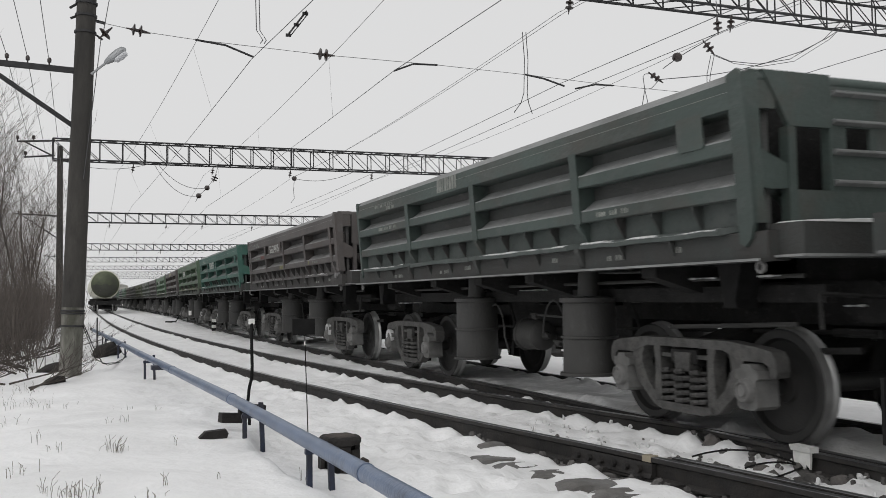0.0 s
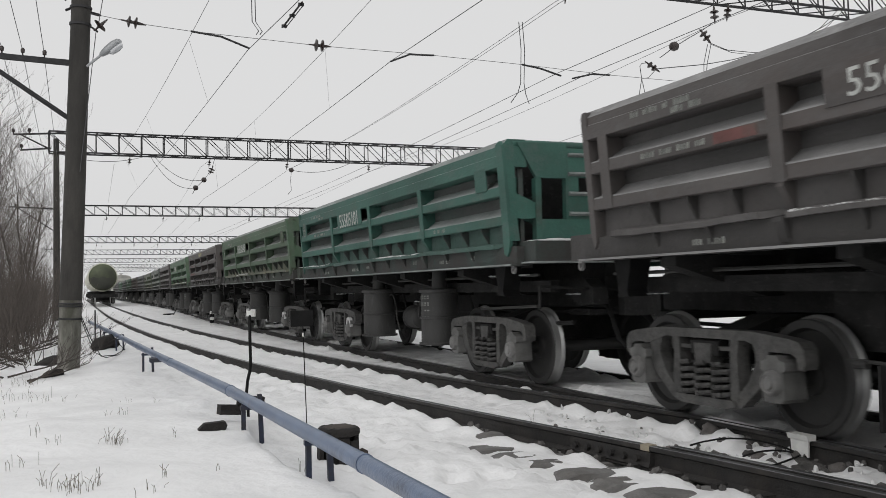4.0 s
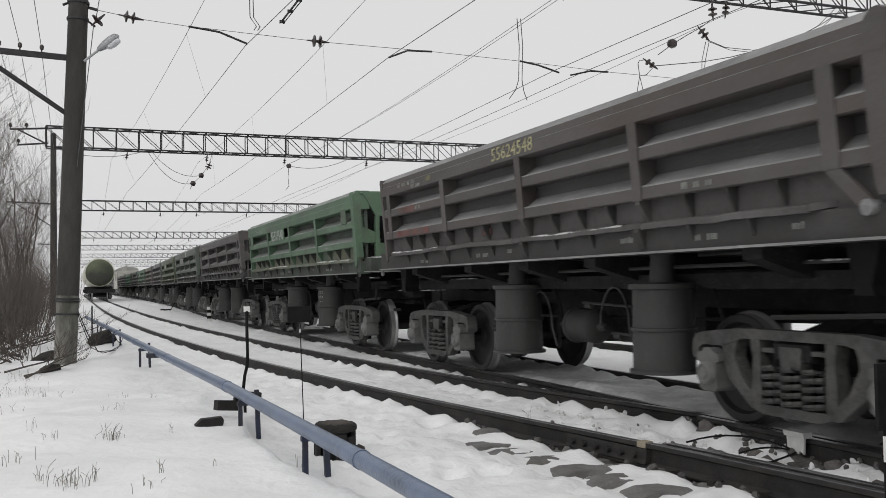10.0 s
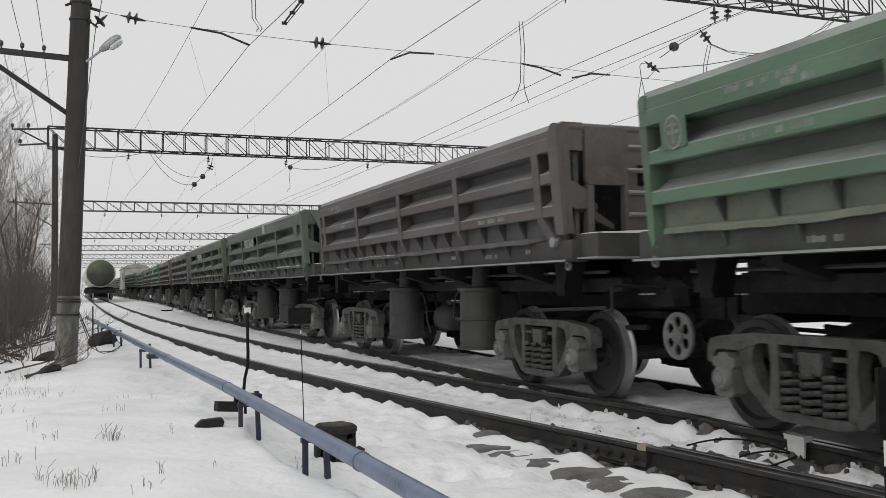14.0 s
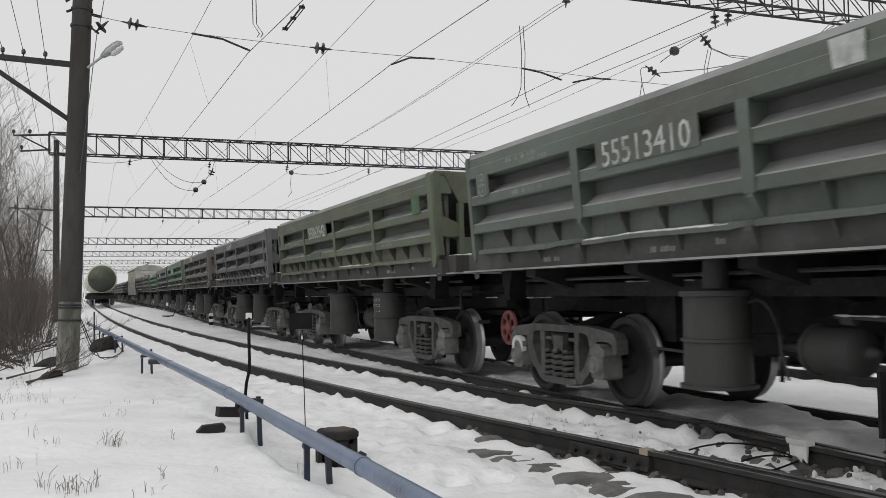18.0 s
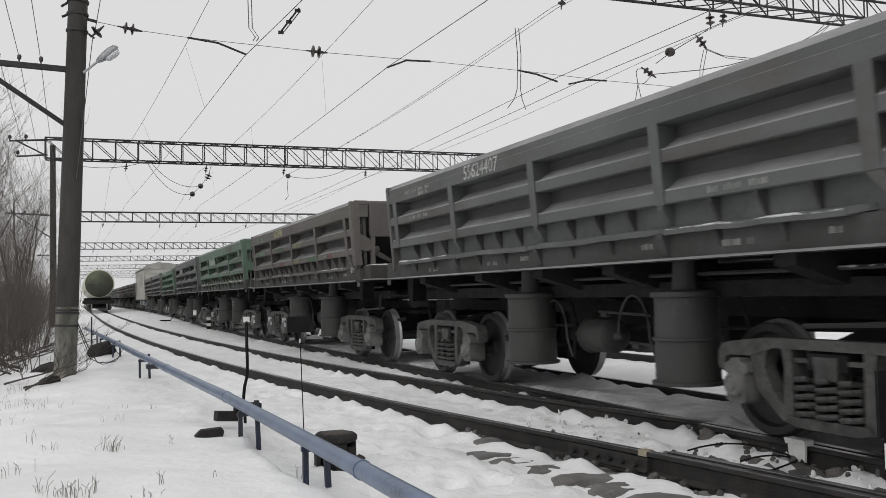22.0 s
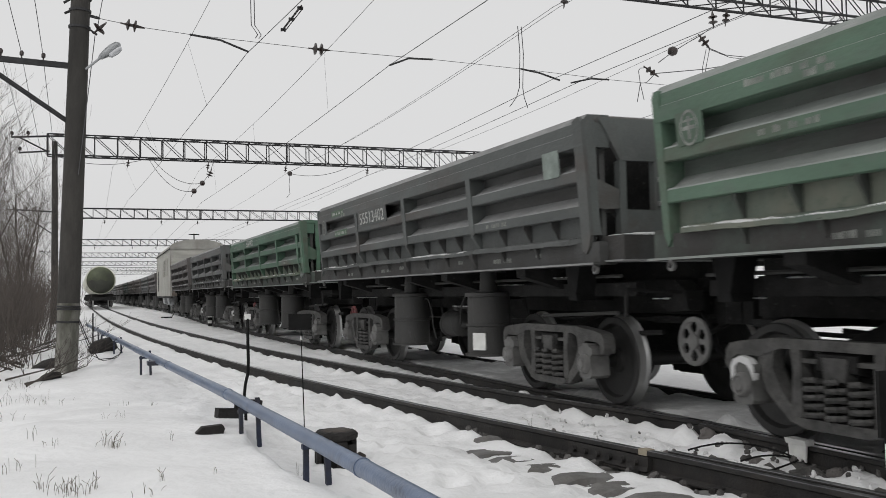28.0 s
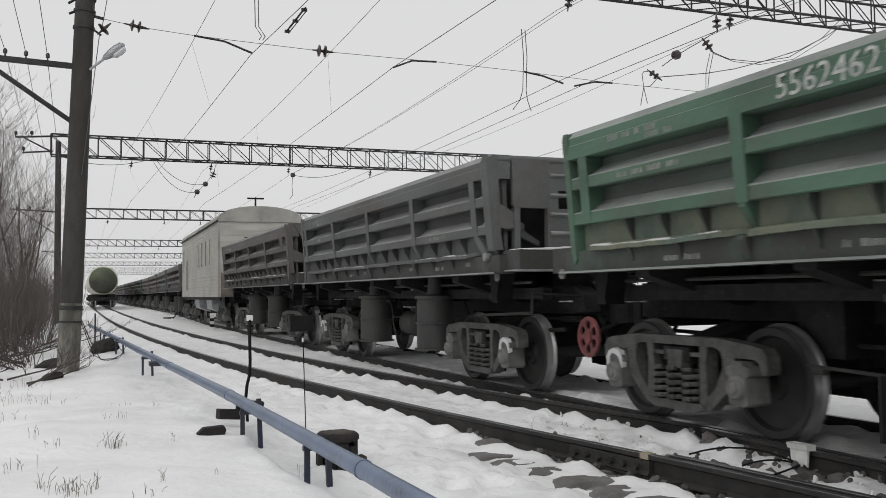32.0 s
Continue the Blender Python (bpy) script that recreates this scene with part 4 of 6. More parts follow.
        if kind != "chord":
            xl, xw, zw, zb, hole, zr = -1.18, -0.76, 2.53, 2.04, (-0.59, -0.34, 2.375, 2.545), (2.82, 2.59, 2.353, 2.11)
            up = [(-1.43, 2.95), (-1.37, 2.87), (xl, 2.54), (xl, zw), (xw, zw), (xw, 2.95)]
        else:
            xl, xw, zw, zb, hole, zr = -1.24, -0.77, 2.30, 1.785, (-0.62, -0.39, 2.30, 2.53), (2.72, 2.47, 2.23, 1.995)
            up = [(-1.27, 2.91), (-1.265, 2.34), (xl, zw), (xw, zw), (xw, 2.91)]
        mine("end_plate", prism(bmesh.new(), up, e0 - 0.02, e1), UNDER, 0.004)
        es = bmesh.new()
        for x0, x1, z0, z1 in ((xw, hole[0], zb, 2.90), (hole[1], 1.32, zb, 2.90), (hole[0], hole[1], zb, hole[2]), (hole[0], hole[1], hole[3], 2.90)):
            box(es, x0, x1, e0, e1, z0, z1)
        mine("end_sheet", es)
        mine("end_leg", prism(bmesh.new(), [(xl, zw), (xl + 0.075, zw), (xl + 0.075, 1.78), (xl, 1.78)], e0 - 0.012, e1 + 0.06), UNDER, 0.004)
        mine("end_stile", box(bmesh.new(), xw - 0.012, xw + 0.02, e0 - 0.014, e1 + 0.05, zb, 2.90), UNDER, 0.003)
        mine("end_bracket", prism(bmesh.new(), [(-1.47, 2.36), (-1.39, 2.325), (xl + 0.01, 2.235), (xl + 0.01, 2.05), (-1.36, 2.04), (-1.45, 2.06)], e0 + 0.004, e1 + 0.004), UNDER, 0.004)
        if zb > 1.9:
            mine("end_sill", box(bmesh.new(), xl, 1.32, e0 - 0.010, e1, 1.78, zb), UNDER, 0.004)
        for q, z in enumerate(zr):
            mine("end_rib_%d" % q, prism(bmesh.new(), [(e0, z - 0.03), (e0 - 0.045, z - 0.008), (e0 - 0.045, z + 0.008), (e0, z + 0.022)], xw + 0.03, 1.30, "x"))
        mine("end_back", box(bmesh.new(), -1.29, 1.29, near + 0.50, near + 0.55, 1.6, 2.90))
        mine("end_cap", tube(bmesh.new(), (-1.47, near + 0.05, tall - 0.05), (1.44, near + 0.05, tall - 0.05), 0.05, sides=10), UNDER, smooth=True)
        arm = prism(bmesh.new(), [(-1.40, 2.28), (-1.28, 2.22), (-1.12, 2.14), (-1.00, 2.02), (-0.80, 1.90), (-0.80, 1.84), (-1.02, 1.93), (-1.14, 2.02), (-1.40, 2.06)], near + 0.20, near + 0.27)
        lathe(arm, [(0.03, near + 0.16), (0.06, near + 0.17), (0.06, near + 0.21)], axis="y", sides=12, at=(-1.08, 0, 2.08))
        mine("tilt_arm", arm, UNDER)
        mine("end_beam", box(bmesh.new(), -1.40, 1.40, beam, near + 0.0, 1.53, 1.765), UNDER, 0.008)
        mine("beam_flange", box(bmesh.new(), -1.44, 1.44, beam - 0.035, near - 0.02, 1.512, 1.53), UNDER, 0.003)
        bs, rows = bmesh.new(), []
        for i in range(49):
            x = -1.36 + 2.7 * i / 48
            h = 0.022 + 0.03 * noise.noise(Vector((x * 2.3, near, 8))) + 0.014 * noise.noise(Vector((x * 8, near, 3)))
            h = max(h, 0.004) * min(1, i / 3, (48 - i) / 3 + 0.1)
            rows.append([bs.verts.new(v) for v in ((x, beam - 0.004 - 0.2 * h, 1.764), (x, beam - 0.002, 1.768 + 0.7 * h), (x, beam + 0.06, 1.770 + h), (x, near - 0.02, 1.772 + 1.6 * h))])
        for a, b in zip(rows, rows[1:]):
            for m in range(3):
                bs.faces.new((a[m], a[m + 1], b[m + 1], b[m]))
        mine("beam_snow", bs, LEDGE_SNOW, smooth=True)
    put("rib", prism(plate(bmesh.new(), [(-0.068, 2.672), (0.068, 2.672), (0.068, 1.962), (-0.068, 1.962)], 0.014, 0.018), [(-1.33, 2.66), (-1.585, 2.66), (-1.525, 1.97), (-1.33, 1.97)], -0.028, 0.028), UNDER, 0.004)
    put("knee", prism(bmesh.new(), [(-1.40, 1.975), (-1.55, 1.972), (-1.55, 1.93), (-1.43, 1.75), (-1.40, 1.75)], -0.035, 0.035), UNDER, 0.004)
    put("foot_web", prism(bmesh.new(), [(-1.49, 1.715), (-1.575, 1.715), (-1.575, 1.68), (-1.51, 1.53), (-1.49, 1.53)], -0.045, 0.045), UNDER, 0.004)
    put("post", prism(plate(bmesh.new(), [(-0.075, 2.668), (0.075, 2.668), (0.075, 1.975), (-0.075, 1.975)], 0.010, 0.018), [(-1.33, 2.66), (-1.58, 2.66), (-1.52, 1.98), (-1.33, 1.98)], -0.022, 0.022), UNDER, 0.004)
    put("brace", plate(bmesh.new(), [(0.075, 1.98), (-0.07, 1.98), (-0.32, 1.745), (-0.30, 1.70), (-0.20, 1.70)], 0.004, 0.02), UNDER, 0.003)
    put("hook", lathe(bmesh.new(), [(0.03, -1.555), (0.055, -1.55), (0.055, -1.46), (0.03, -1.455)], axis="x", sides=14), UNDER, smooth=True)
    put("side_plate", plate(bmesh.new(), [(-0.17, 2.69), (0.17, 2.69), (0.17, 2.43), (0.15, 2.415), (-0.15, 2.415), (-0.17, 2.43)], 0.012, 0.012), UNDER, 0.003)
    put("gusset", prism(bmesh.new(), [(-1.42, 1.98), (-1.535, 1.972), (-1.53, 1.93), (-1.43, 1.775), (-1.42, 1.775)], -0.012, 0.012), UNDER)
    put("low_gusset", prism(bmesh.new(), [(-1.49, 1.71), (-1.57, 1.71), (-1.51, 1.58), (-1.49, 1.57)], -0.012, 0.012), UNDER)
    put("number_board", plate(bmesh.new(), [(-0.78, 2.685), (0.78, 2.685), (0.78, 2.40), (-0.78, 2.40)], 0.010, 0.012), UNDER, 0.003)
    put("sign_board", plate(bmesh.new(), [(-0.15, 2.88), (0.15, 2.88), (0.13, 2.68), (-0.13, 2.68)], 0.018, 0.008), LETTER, 0.002)
    pe, rows = bmesh.new(), []
    for r, h in ((0.024, -0.015), (0.044, -0.015), (0.044, 0.015), (0.024, 0.015), (0.024, -0.015)):
        rows.append([pe.verts.new((h, r * math.cos(2 * math.pi * i / 16), r * 1.15 * math.sin(2 * math.pi * i / 16))) for i in range(16)])
    for a, b in zip(rows, rows[1:]):
        for i in range(16):
            pe.faces.new((a[i], a[(i + 1) % 16], b[(i + 1) % 16], b[i]))
    put("pivot_eye", pe, BOX)
    for q in range(2):
        sn = bmesh.new()
        prism(sn, [(-0.13, 0.50 - 0.05 * q), (-0.135, 0.60), (-0.09, 0.665), (0.02, 0.69), (0.10, 0.655), (0.135, 0.59), (0.13, 0.47 + 0.06 * q), (0.095, 0.50), (0.085, 0.60), (0.03, 0.635), (-0.05, 0.625), (-0.095, 0.58)], -1.182, -1.12, "x")
        for v in sn.verts:
            v.co += Vector((0, 0.012, 0.012)) * noise.noise(v.co * 30 + Vector((q * 4, 0, 0)))
        put("box_snow_%d" % q, sn, LEDGE_SNOW, 0.01)
    cr = bmesh.new()
    for i in range(14):
        u = noise.noise(Vector((i * 3.7, 1, 2)))
        bmesh.ops.create_icosphere(cr, subdivisions=1, radius=1.0, matrix=Matrix.Translation((0.05 * u, -0.6 + i * 0.09, 0)) @ Matrix.Diagonal((0.03, 0.05 + 0.04 * abs(u), 0.008 + 0.008 * abs(u), 1)))
    put("snow_crumbs", cr, LEDGE_SNOW)
    em = bmesh.new()
    rows = []
    for r in (0.118, 0.100):
        rows.append([em.verts.new((0, r * math.cos(math.pi * i / 10), r * 1.25 * math.sin(math.pi * i / 10))) for i in range(20)])
    for i in range(20):
        em.faces.new((rows[0][i], rows[0][(i + 1) % 20], rows[1][(i + 1) % 20], rows[1][i]))
    for a, b, c, d in ((-0.08, 0.08, -0.016, 0.016), (-0.016, 0.016, -0.095, 0.095), (-0.065, 0.065, 0.05, 0.07)):
        em.faces.new([em.verts.new(v) for v in ((0, a, c), (0, b, c), (0, b, d), (0, a, d))])
    put("emblem", em, WORN)
    # underframe
    put("centre_sill", box(bmesh.new(), -0.28, 0.28, -5.45, 5.45, 0.97, 1.345), UNDER, 0.01)
    put("side_sill", box(bmesh.new(), -0.95, -0.83, -5.3, 5.3, 1.17, 1.31), UNDER)
    put("deck_web", box(bmesh.new(), -0.25, 0.25, -0.95, 0.95, 1.34, 1.56), UNDER)
    put("far_sill", box(bmesh.new(), 0.86, 0.98, -5.72, 5.45, 0.84, 1.335), UNDER)
    put("cross_beam", prism(bmesh.new(), [(-1.45, 1.49), (-1.45, 1.40), (-0.5, 1.12), (0.5, 1.12), (1.45, 1.40), (1.45, 1.49)], -0.11, 0.11), UNDER, 0.006)
    put("pivot_bracket", prism(bmesh.new(), [(-0.15, 1.49), (0.15, 1.49), (0.07, 1.20), (0.09, 1.13), (-0.09, 1.13), (-0.07, 1.20)], -1.28, -1.05, axis="x"), BLACK, 0.006)
    c = [(0.31, 0.36), (0.385, 0.365), (0.385, 0.395), (0.345, 0.40), (0.34, 0.755), (0.365, 0.76), (0.365, 0.785), (0.34, 0.79), (0.335, 1.14), (0.375, 1.145), (0.375, 1.19), (0.30, 1.20), (0.16, 1.21), (0.14, 1.49)]
    put("tipping_cylinder", lathe(bmesh.new(), [(r * (0.84 if h < 1.2 else 0.75), h + 0.03) for r, h in c], sides=26), CYLINDER, smooth=True)
    put("air_pipe", tube(tube(tube(bmesh.new(), (0.36, 0, 0.45), (0.40, 0, 0.9), 0.02, sides=6), (0.40, 0, 0.9), (0.36, 0.1, 1.2), 0.02, sides=6), (0.36, 0.1, 1.2), (0.2, 0.3, 1.35), 0.02, sides=6), UNDER)
    put("reservoir", lathe(bmesh.new(), [(0.03, -0.40), (0.06, -0.30), (0.15, -0.28), (0.19, -0.24), (0.19, 0.18), (0.21, 0.19), (0.21, 0.22), (0.15, 0.25), (0.05, 0.27), (0.03, 0.6)], axis="y", sides=20), CYLINDER, smooth=True)
    lp = bmesh.new()
    arc = [(0, 0.28 * math.cos(a), 0.72 + 0.42 * math.sin(a)) for a in [math.pi * i / 10 for i in range(11)]]
    bent(lp, arc + [(0.05, -0.30, 0.5)], 0.013)
    put("hose_loop", lp, CYLINDER, smooth=True)
    put("rod_end", tube(tube(bmesh.new(), (0, -0.5, 0), (0, 0.5, 0.03), 0.016, sides=6), (0, 0.3, 0.0), (0, 0.42, 0.0), 0.035, sides=8), CYLINDER)
    put("stencil_plate", box(bmesh.new(), -0.312, -0.28, -0.09, 0.09, 0.48, 0.70), WHITE, 0.003)
    eq = bmesh.new()
    box(eq, -0.25, 0.75, -1.6, 1.5, 0.62, 1.1)
    box(eq, 0.1, 0.9, 1.7, 2.4, 0.55, 1.15)
    box(eq, -0.6, -0.2, 2.2, 2.7, 0.7, 1.2)
    put("brake_gear", eq, UNDER, 0.03)
    ld = bmesh.new()
    for zz in (0.55, 0.85, 1.15):
        tube(ld, (-1.35, -0.2, zz), (-1.35, 0.2, zz), 0.014, sides=6)
    for yy in (-0.2, 0.2):
        tube(ld, (-1.35, yy, 0.52), (-1.35, yy, 1.48), 0.014, sides=6)
    put("step_ladder", ld, UNDER)
    lv = bmesh.new()
    tube(lv, (-1.0, -5.05, 1.0), (-1.0, -3.4, 0.94), 0.022, sides=6)
    tube(lv, (-0.9, -4.9, 1.22), (-0.9, -2.6, 1.18), 0.018, sides=6)
    tube(lv, (-1.05, -5.2, 1.38), (-1.05, 5.2, 1.36), 0.02, sides=6)
    put("brake_lever", lv, CYLINDER)
    tr2 = bmesh.new()
    box(tr2, -0.45, 0.45, -5.35, -4.85, 0.88, 0.95)
    prism(tr2, [(-5.62, 1.02), (-5.30, 1.00), (-5.05, 1.10), (-5.05, 1.30), (-5.40, 1.33), (-5.58, 1.22)], -0.55, -0.34, axis="x")
    tube(tr2, (-1.2, -5.50, 1.24), (0.2, -5.52, 1.16), 0.02, sides=6)
    tube(tr2, (-1.2, -5.50, 1.24), (-1.24, -5.56, 0.98), 0.018, sides=6)
    tube(tr2, (-0.7, -5.40, 0.80), (-0.7, -4.3, 0.74), 0.03, sides=6)
    put("draft_gear", tr2, UNDER, 0.02)
    put("brake_rod", tube(tube(bmesh.new(), (-0.45, -5.3, 0.92), (-0.45, 2.0, 0.80), 0.022, sides=6), (-0.45, 2.0, 0.80), (-0.45, 5.0, 0.85), 0.022, sides=6), UNDER)
    hose = bmesh.new()
    arc = [(-0.3, -5.5, 1.0), (-0.34, -5.68, 0.86), (-0.34, -5.80, 0.62), (-0.30, -5.915, 0.52)]
    bent(hose, arc, 0.028, 8)
    put("brake_hose", hose, BLACK)
    cb = bmesh.new()
    box(cb, -0.11, 0.11, -5.62, -5.2, 0.93, 1.13)
    prism(cb, [(-0.15, -5.92), (0.17, -5.80), (0.20, -5.62), (-0.18, -5.58), (-0.24, -5.80)], 0.88, 1.20, axis="z")
    put("coupler", cb, UNDER, 0.012)
    hw = bmesh.new()
    n = 20
    ring = [(0.24, -0.018), (0.245, 0.0), (0.24, 0.018), (0.198, 0.018), (0.192, 0.0), (0.198, -0.018), (0.24, -0.018)]
    rows = []
    for r, h in ring:
        rows.append([hw.verts.new((h, r * math.cos(2 * math.pi * i / n), r * math.sin(2 * math.pi * i / n))) for i in range(n)])
    for a, b in zip(rows, rows[1:]):
        for i in range(n):
            hw.faces.new((a[i], a[(i + 1) % n], b[(i + 1) % n], b[i]))
    lathe(hw, [(0.08, -0.03), (0.085, 0), (0.03, 0.04)], axis="x", sides=12)
    for i in range(6):
        a = math.pi / 3 * i
        box_pts = [(r * math.cos(a + d), r * math.sin(a + d)) for r, d in ((0.075, -0.5), (0.10, -0.24), (0.13, -0.15), (0.16, -0.17), (0.19, -0.36), (0.20, 0.0), (0.19, 0.36), (0.16, 0.17), (0.13, 0.15), (0.10, 0.24), (0.075, 0.5))]
        prism(hw, box_pts, -0.012, 0.012, axis="x")
    put("handwheel", hw, RED, smooth=False)
    put("handwheel_shaft", tube(bmesh.new(), (0, 0, 0), (0.5, 0, 0.2), 0.025, sides=8), UNDER)
    # bogie; its middle is at the origin, on the rail's level
    bo = prism(bmesh.new(), [(-1.10, 0.62), (-1.10, 0.74), (-0.4, 0.95), (0.4, 0.95), (1.10, 0.74), (1.10, 0.62), (0.4, 0.45), (-0.4, 0.45)], -0.19, 0.19)
    for sx in (-1, 1):
        box(bo, min(sx * 0.95, sx * 0.86), max(sx * 0.95, sx * 0.86), -0.33, 0.33, 0.20, 0.66)
    put("bolster", bo, UNDER, 0.01)
    sf = bmesh.new()
    x0, x1 = -1.11, -0.97
    prism(sf, [(-1.21, 0.62), (-1.20, 0.72), (-1.15, 0.78), (-1.02, 0.805), (-0.62, 0.845), (0.62, 0.845), (1.02, 0.805), (1.15, 0.78), (1.20, 0.72), (1.21, 0.62), (1.195, 0.57), (1.135, 0.57), (1.12, 0.66), (1.06, 0.69), (0.80, 0.69), (0.55, 0.765), (-0.55, 0.765), (-0.80, 0.69), (-1.06, 0.69), (-1.12, 0.66), (-1.135, 0.57), (-1.195, 0.57)], x0, x1, "x")
    for s in (-1, 1):
        prism(sf, [(s * 0.35, 0.78), (s * 0.46, 0.78), (s * 0.43, 0.62), (s * 0.45, 0.34), (s * 0.42, 0.22), (s * 0.34, 0.22)], x0 + 0.004, x1 - 0.004, "x")
        prism(sf, [(s * 0.60, 0.79), (s * 0.82, 0.75), (s * 0.80, 0.56), (s * 0.74, 0.42), (s * 0.47, 0.205), (s * 0.33, 0.20), (s * 0.42, 0.30), (s * 0.56, 0.42), (s * 0.66, 0.60), (s * 0.65, 0.68)], x0 + 0.008, x1 - 0.008, "x")
    prism(sf, [(-0.40, 0.255), (0.40, 0.255), (0.42, 0.21), (0.30, 0.175), (-0.30, 0.175), (-0.42, 0.21)], x0 - 0.02, x1 + 0.02, "x")
    prism(sf, [(-0.38, 0.70), (0.38, 0.70), (0.38, 0.665), (-0.38, 0.665)], x0 + 0.02, x1 - 0.02, "x")
    put("side_frame", sf, BOGIE, 0.014)
    sp = bmesh.new()
    turns, seg, r = 4.6, 12, 0.108
    pts = [(r * math.cos(2 * math.pi * i / seg), r * math.sin(2 * math.pi * i / seg), 0.255 + 0.30 * i / (turns * seg)) for i in range(int(turns * seg) + 1)]
    for a, b in zip(pts, pts[1:]):
        tube(sp, a, b, 0.023, sides=6, cap=False)
    put("spring", sp, BOGIE, smooth=True)
    put("wedge", prism(bmesh.new(), [(-0.12, 0.72), (0.12, 0.72), (0.10, 0.55), (-0.10, 0.55)], -1.12, -0.98, "x"), BOGIE, 0.01)
    ab = bmesh.new()
    prism(ab, [(-0.12, 0.33), (-0.08, 0.30), (0.08, 0.30), (0.12, 0.33), (0.105, 0.54), (0.14, 0.56), (0.135, 0.62), (0.07, 0.64), (0.05, 0.67), (-0.05, 0.67), (-0.07, 0.64), (-0.135, 0.62), (-0.14, 0.56), (-0.105, 0.54)], -1.17, -0.94, "x")
    put("axle_box", ab, BOX_BODY, 0.012)
    put("box_cap", lathe(bmesh.new(), [(0.03, -1.232), (0.045, -1.232), (0.05, -1.216), (0.066, -1.214), (0.072, -1.226), (0.086, -1.224), (0.10, -1.20), (0.104, -1.165)], axis="x", sides=16, at=(0, 0, 0.455)), BOX, smooth=True)
    wh = bmesh.new()
    prof = [(0.0, -0.815), (0.09, -0.815), (0.135, -0.80), (0.145, -0.765), (0.30, -0.735), (0.375, -0.765), (0.40, -0.812), (0.46, -0.812), (0.474, -0.80), (0.476, -0.72), (0.50, -0.695), (0.503, -0.68), (0.49, -0.672), (0.40, -0.675), (0.37, -0.70), (0.15, -0.66), (0.14, -0.62), (0.085, -0.62)]
    for s in (1, -1):
        lathe(wh, [(max(r, 0.004), s * h) for r, h in prof], axis="x", sides=40)
    tube(wh, (-0.64, 0, 0), (0.64, 0, 0), 0.08, sides=12)
    tube(wh, (-1.15, 0, 0), (-0.8, 0, 0), 0.075, sides=10)
    put("wheelset", wh, WHEEL, smooth=True)
    me = M["wheelset"]
    me.materials.append(TREAD)
    for poly in me.polygons:
        c = poly.center
        if math.hypot(c.y, c.z) > 0.4955 or (math.hypot(c.y, c.z) > 0.468 and 0.70 < abs(c.x) < 0.80):
            poly.material_index = 1
    put("brake_beam", tube(bmesh.new(), (-0.8, 0, 0.42), (0.8, 0, 0.42), 0.045, sides=6), UNDER)


dump_meshes()
MOOD = random.Random(8)
WHEELS = []      # every wheelset that turns


def bogie(parent, y, near=True):
    b = part("bogie", M["bolster"], None, parent, "grey-brown cast two-axle bogie", (0, y, 0))
    for s in ((1, -1) if near else (1,)):
        for name, where in (("side_frame", (0, 0, 0)), ("wedge", (0, 0, 0)), ("spring", (-1.045, -0.215, 0)), ("spring", (-1.055, 0.0, 0)), ("spring", (-1.045, 0.215, 0))):
            ob = part(name, M[name], None, b, at=(where[0] * s, where[1], where[2]))
            if s < 0:
                ob.rotation_euler = (0, 0, math.pi)
        for dy in (-0.925, 0.925):
            for name in ("axle_box", "box_cap"):
                ob = part(name, M[name], None, b, at=(0, dy, 0))
                if s < 0:
                    ob.rotation_euler = (0, 0, math.pi)
            if s > 0 and near and MOOD.random() < 0.3:
                part("snow_patch", M["box_snow_%d" % MOOD.randrange(2)], None, b, "snow packed on the axle box", (0, dy, 0))
    for dy in (-0.925, 0.925):
        w = part("wheelset", M["wheelset"], None, b, at=(0, dy, 0.475))
        WHEELS.append(w)
    return b


LEAN = Matrix.Rotation(-0.075, 4, "Y")      # the lean of a wagon's side
TURN_NEAR = Matrix(((0, 0, -1, 0), (-1, 0, 0, 0), (0, 1, 0, 0), (0, 0, 0, 1)))
WORDS = {"dark_green": "dark green", "brown": "dull purple-brown", "teal": "teal green", "green": "faded green", "bright_green": "fresh green", "pale_green": "pale green", "dark_brown": "dark brown", "olive": "olive green", "grey": "dark grey", "slate": "slate grey", "fresh_green": "green", "grey_green": "grey-green", "rusty": "patchy rusty brown"}


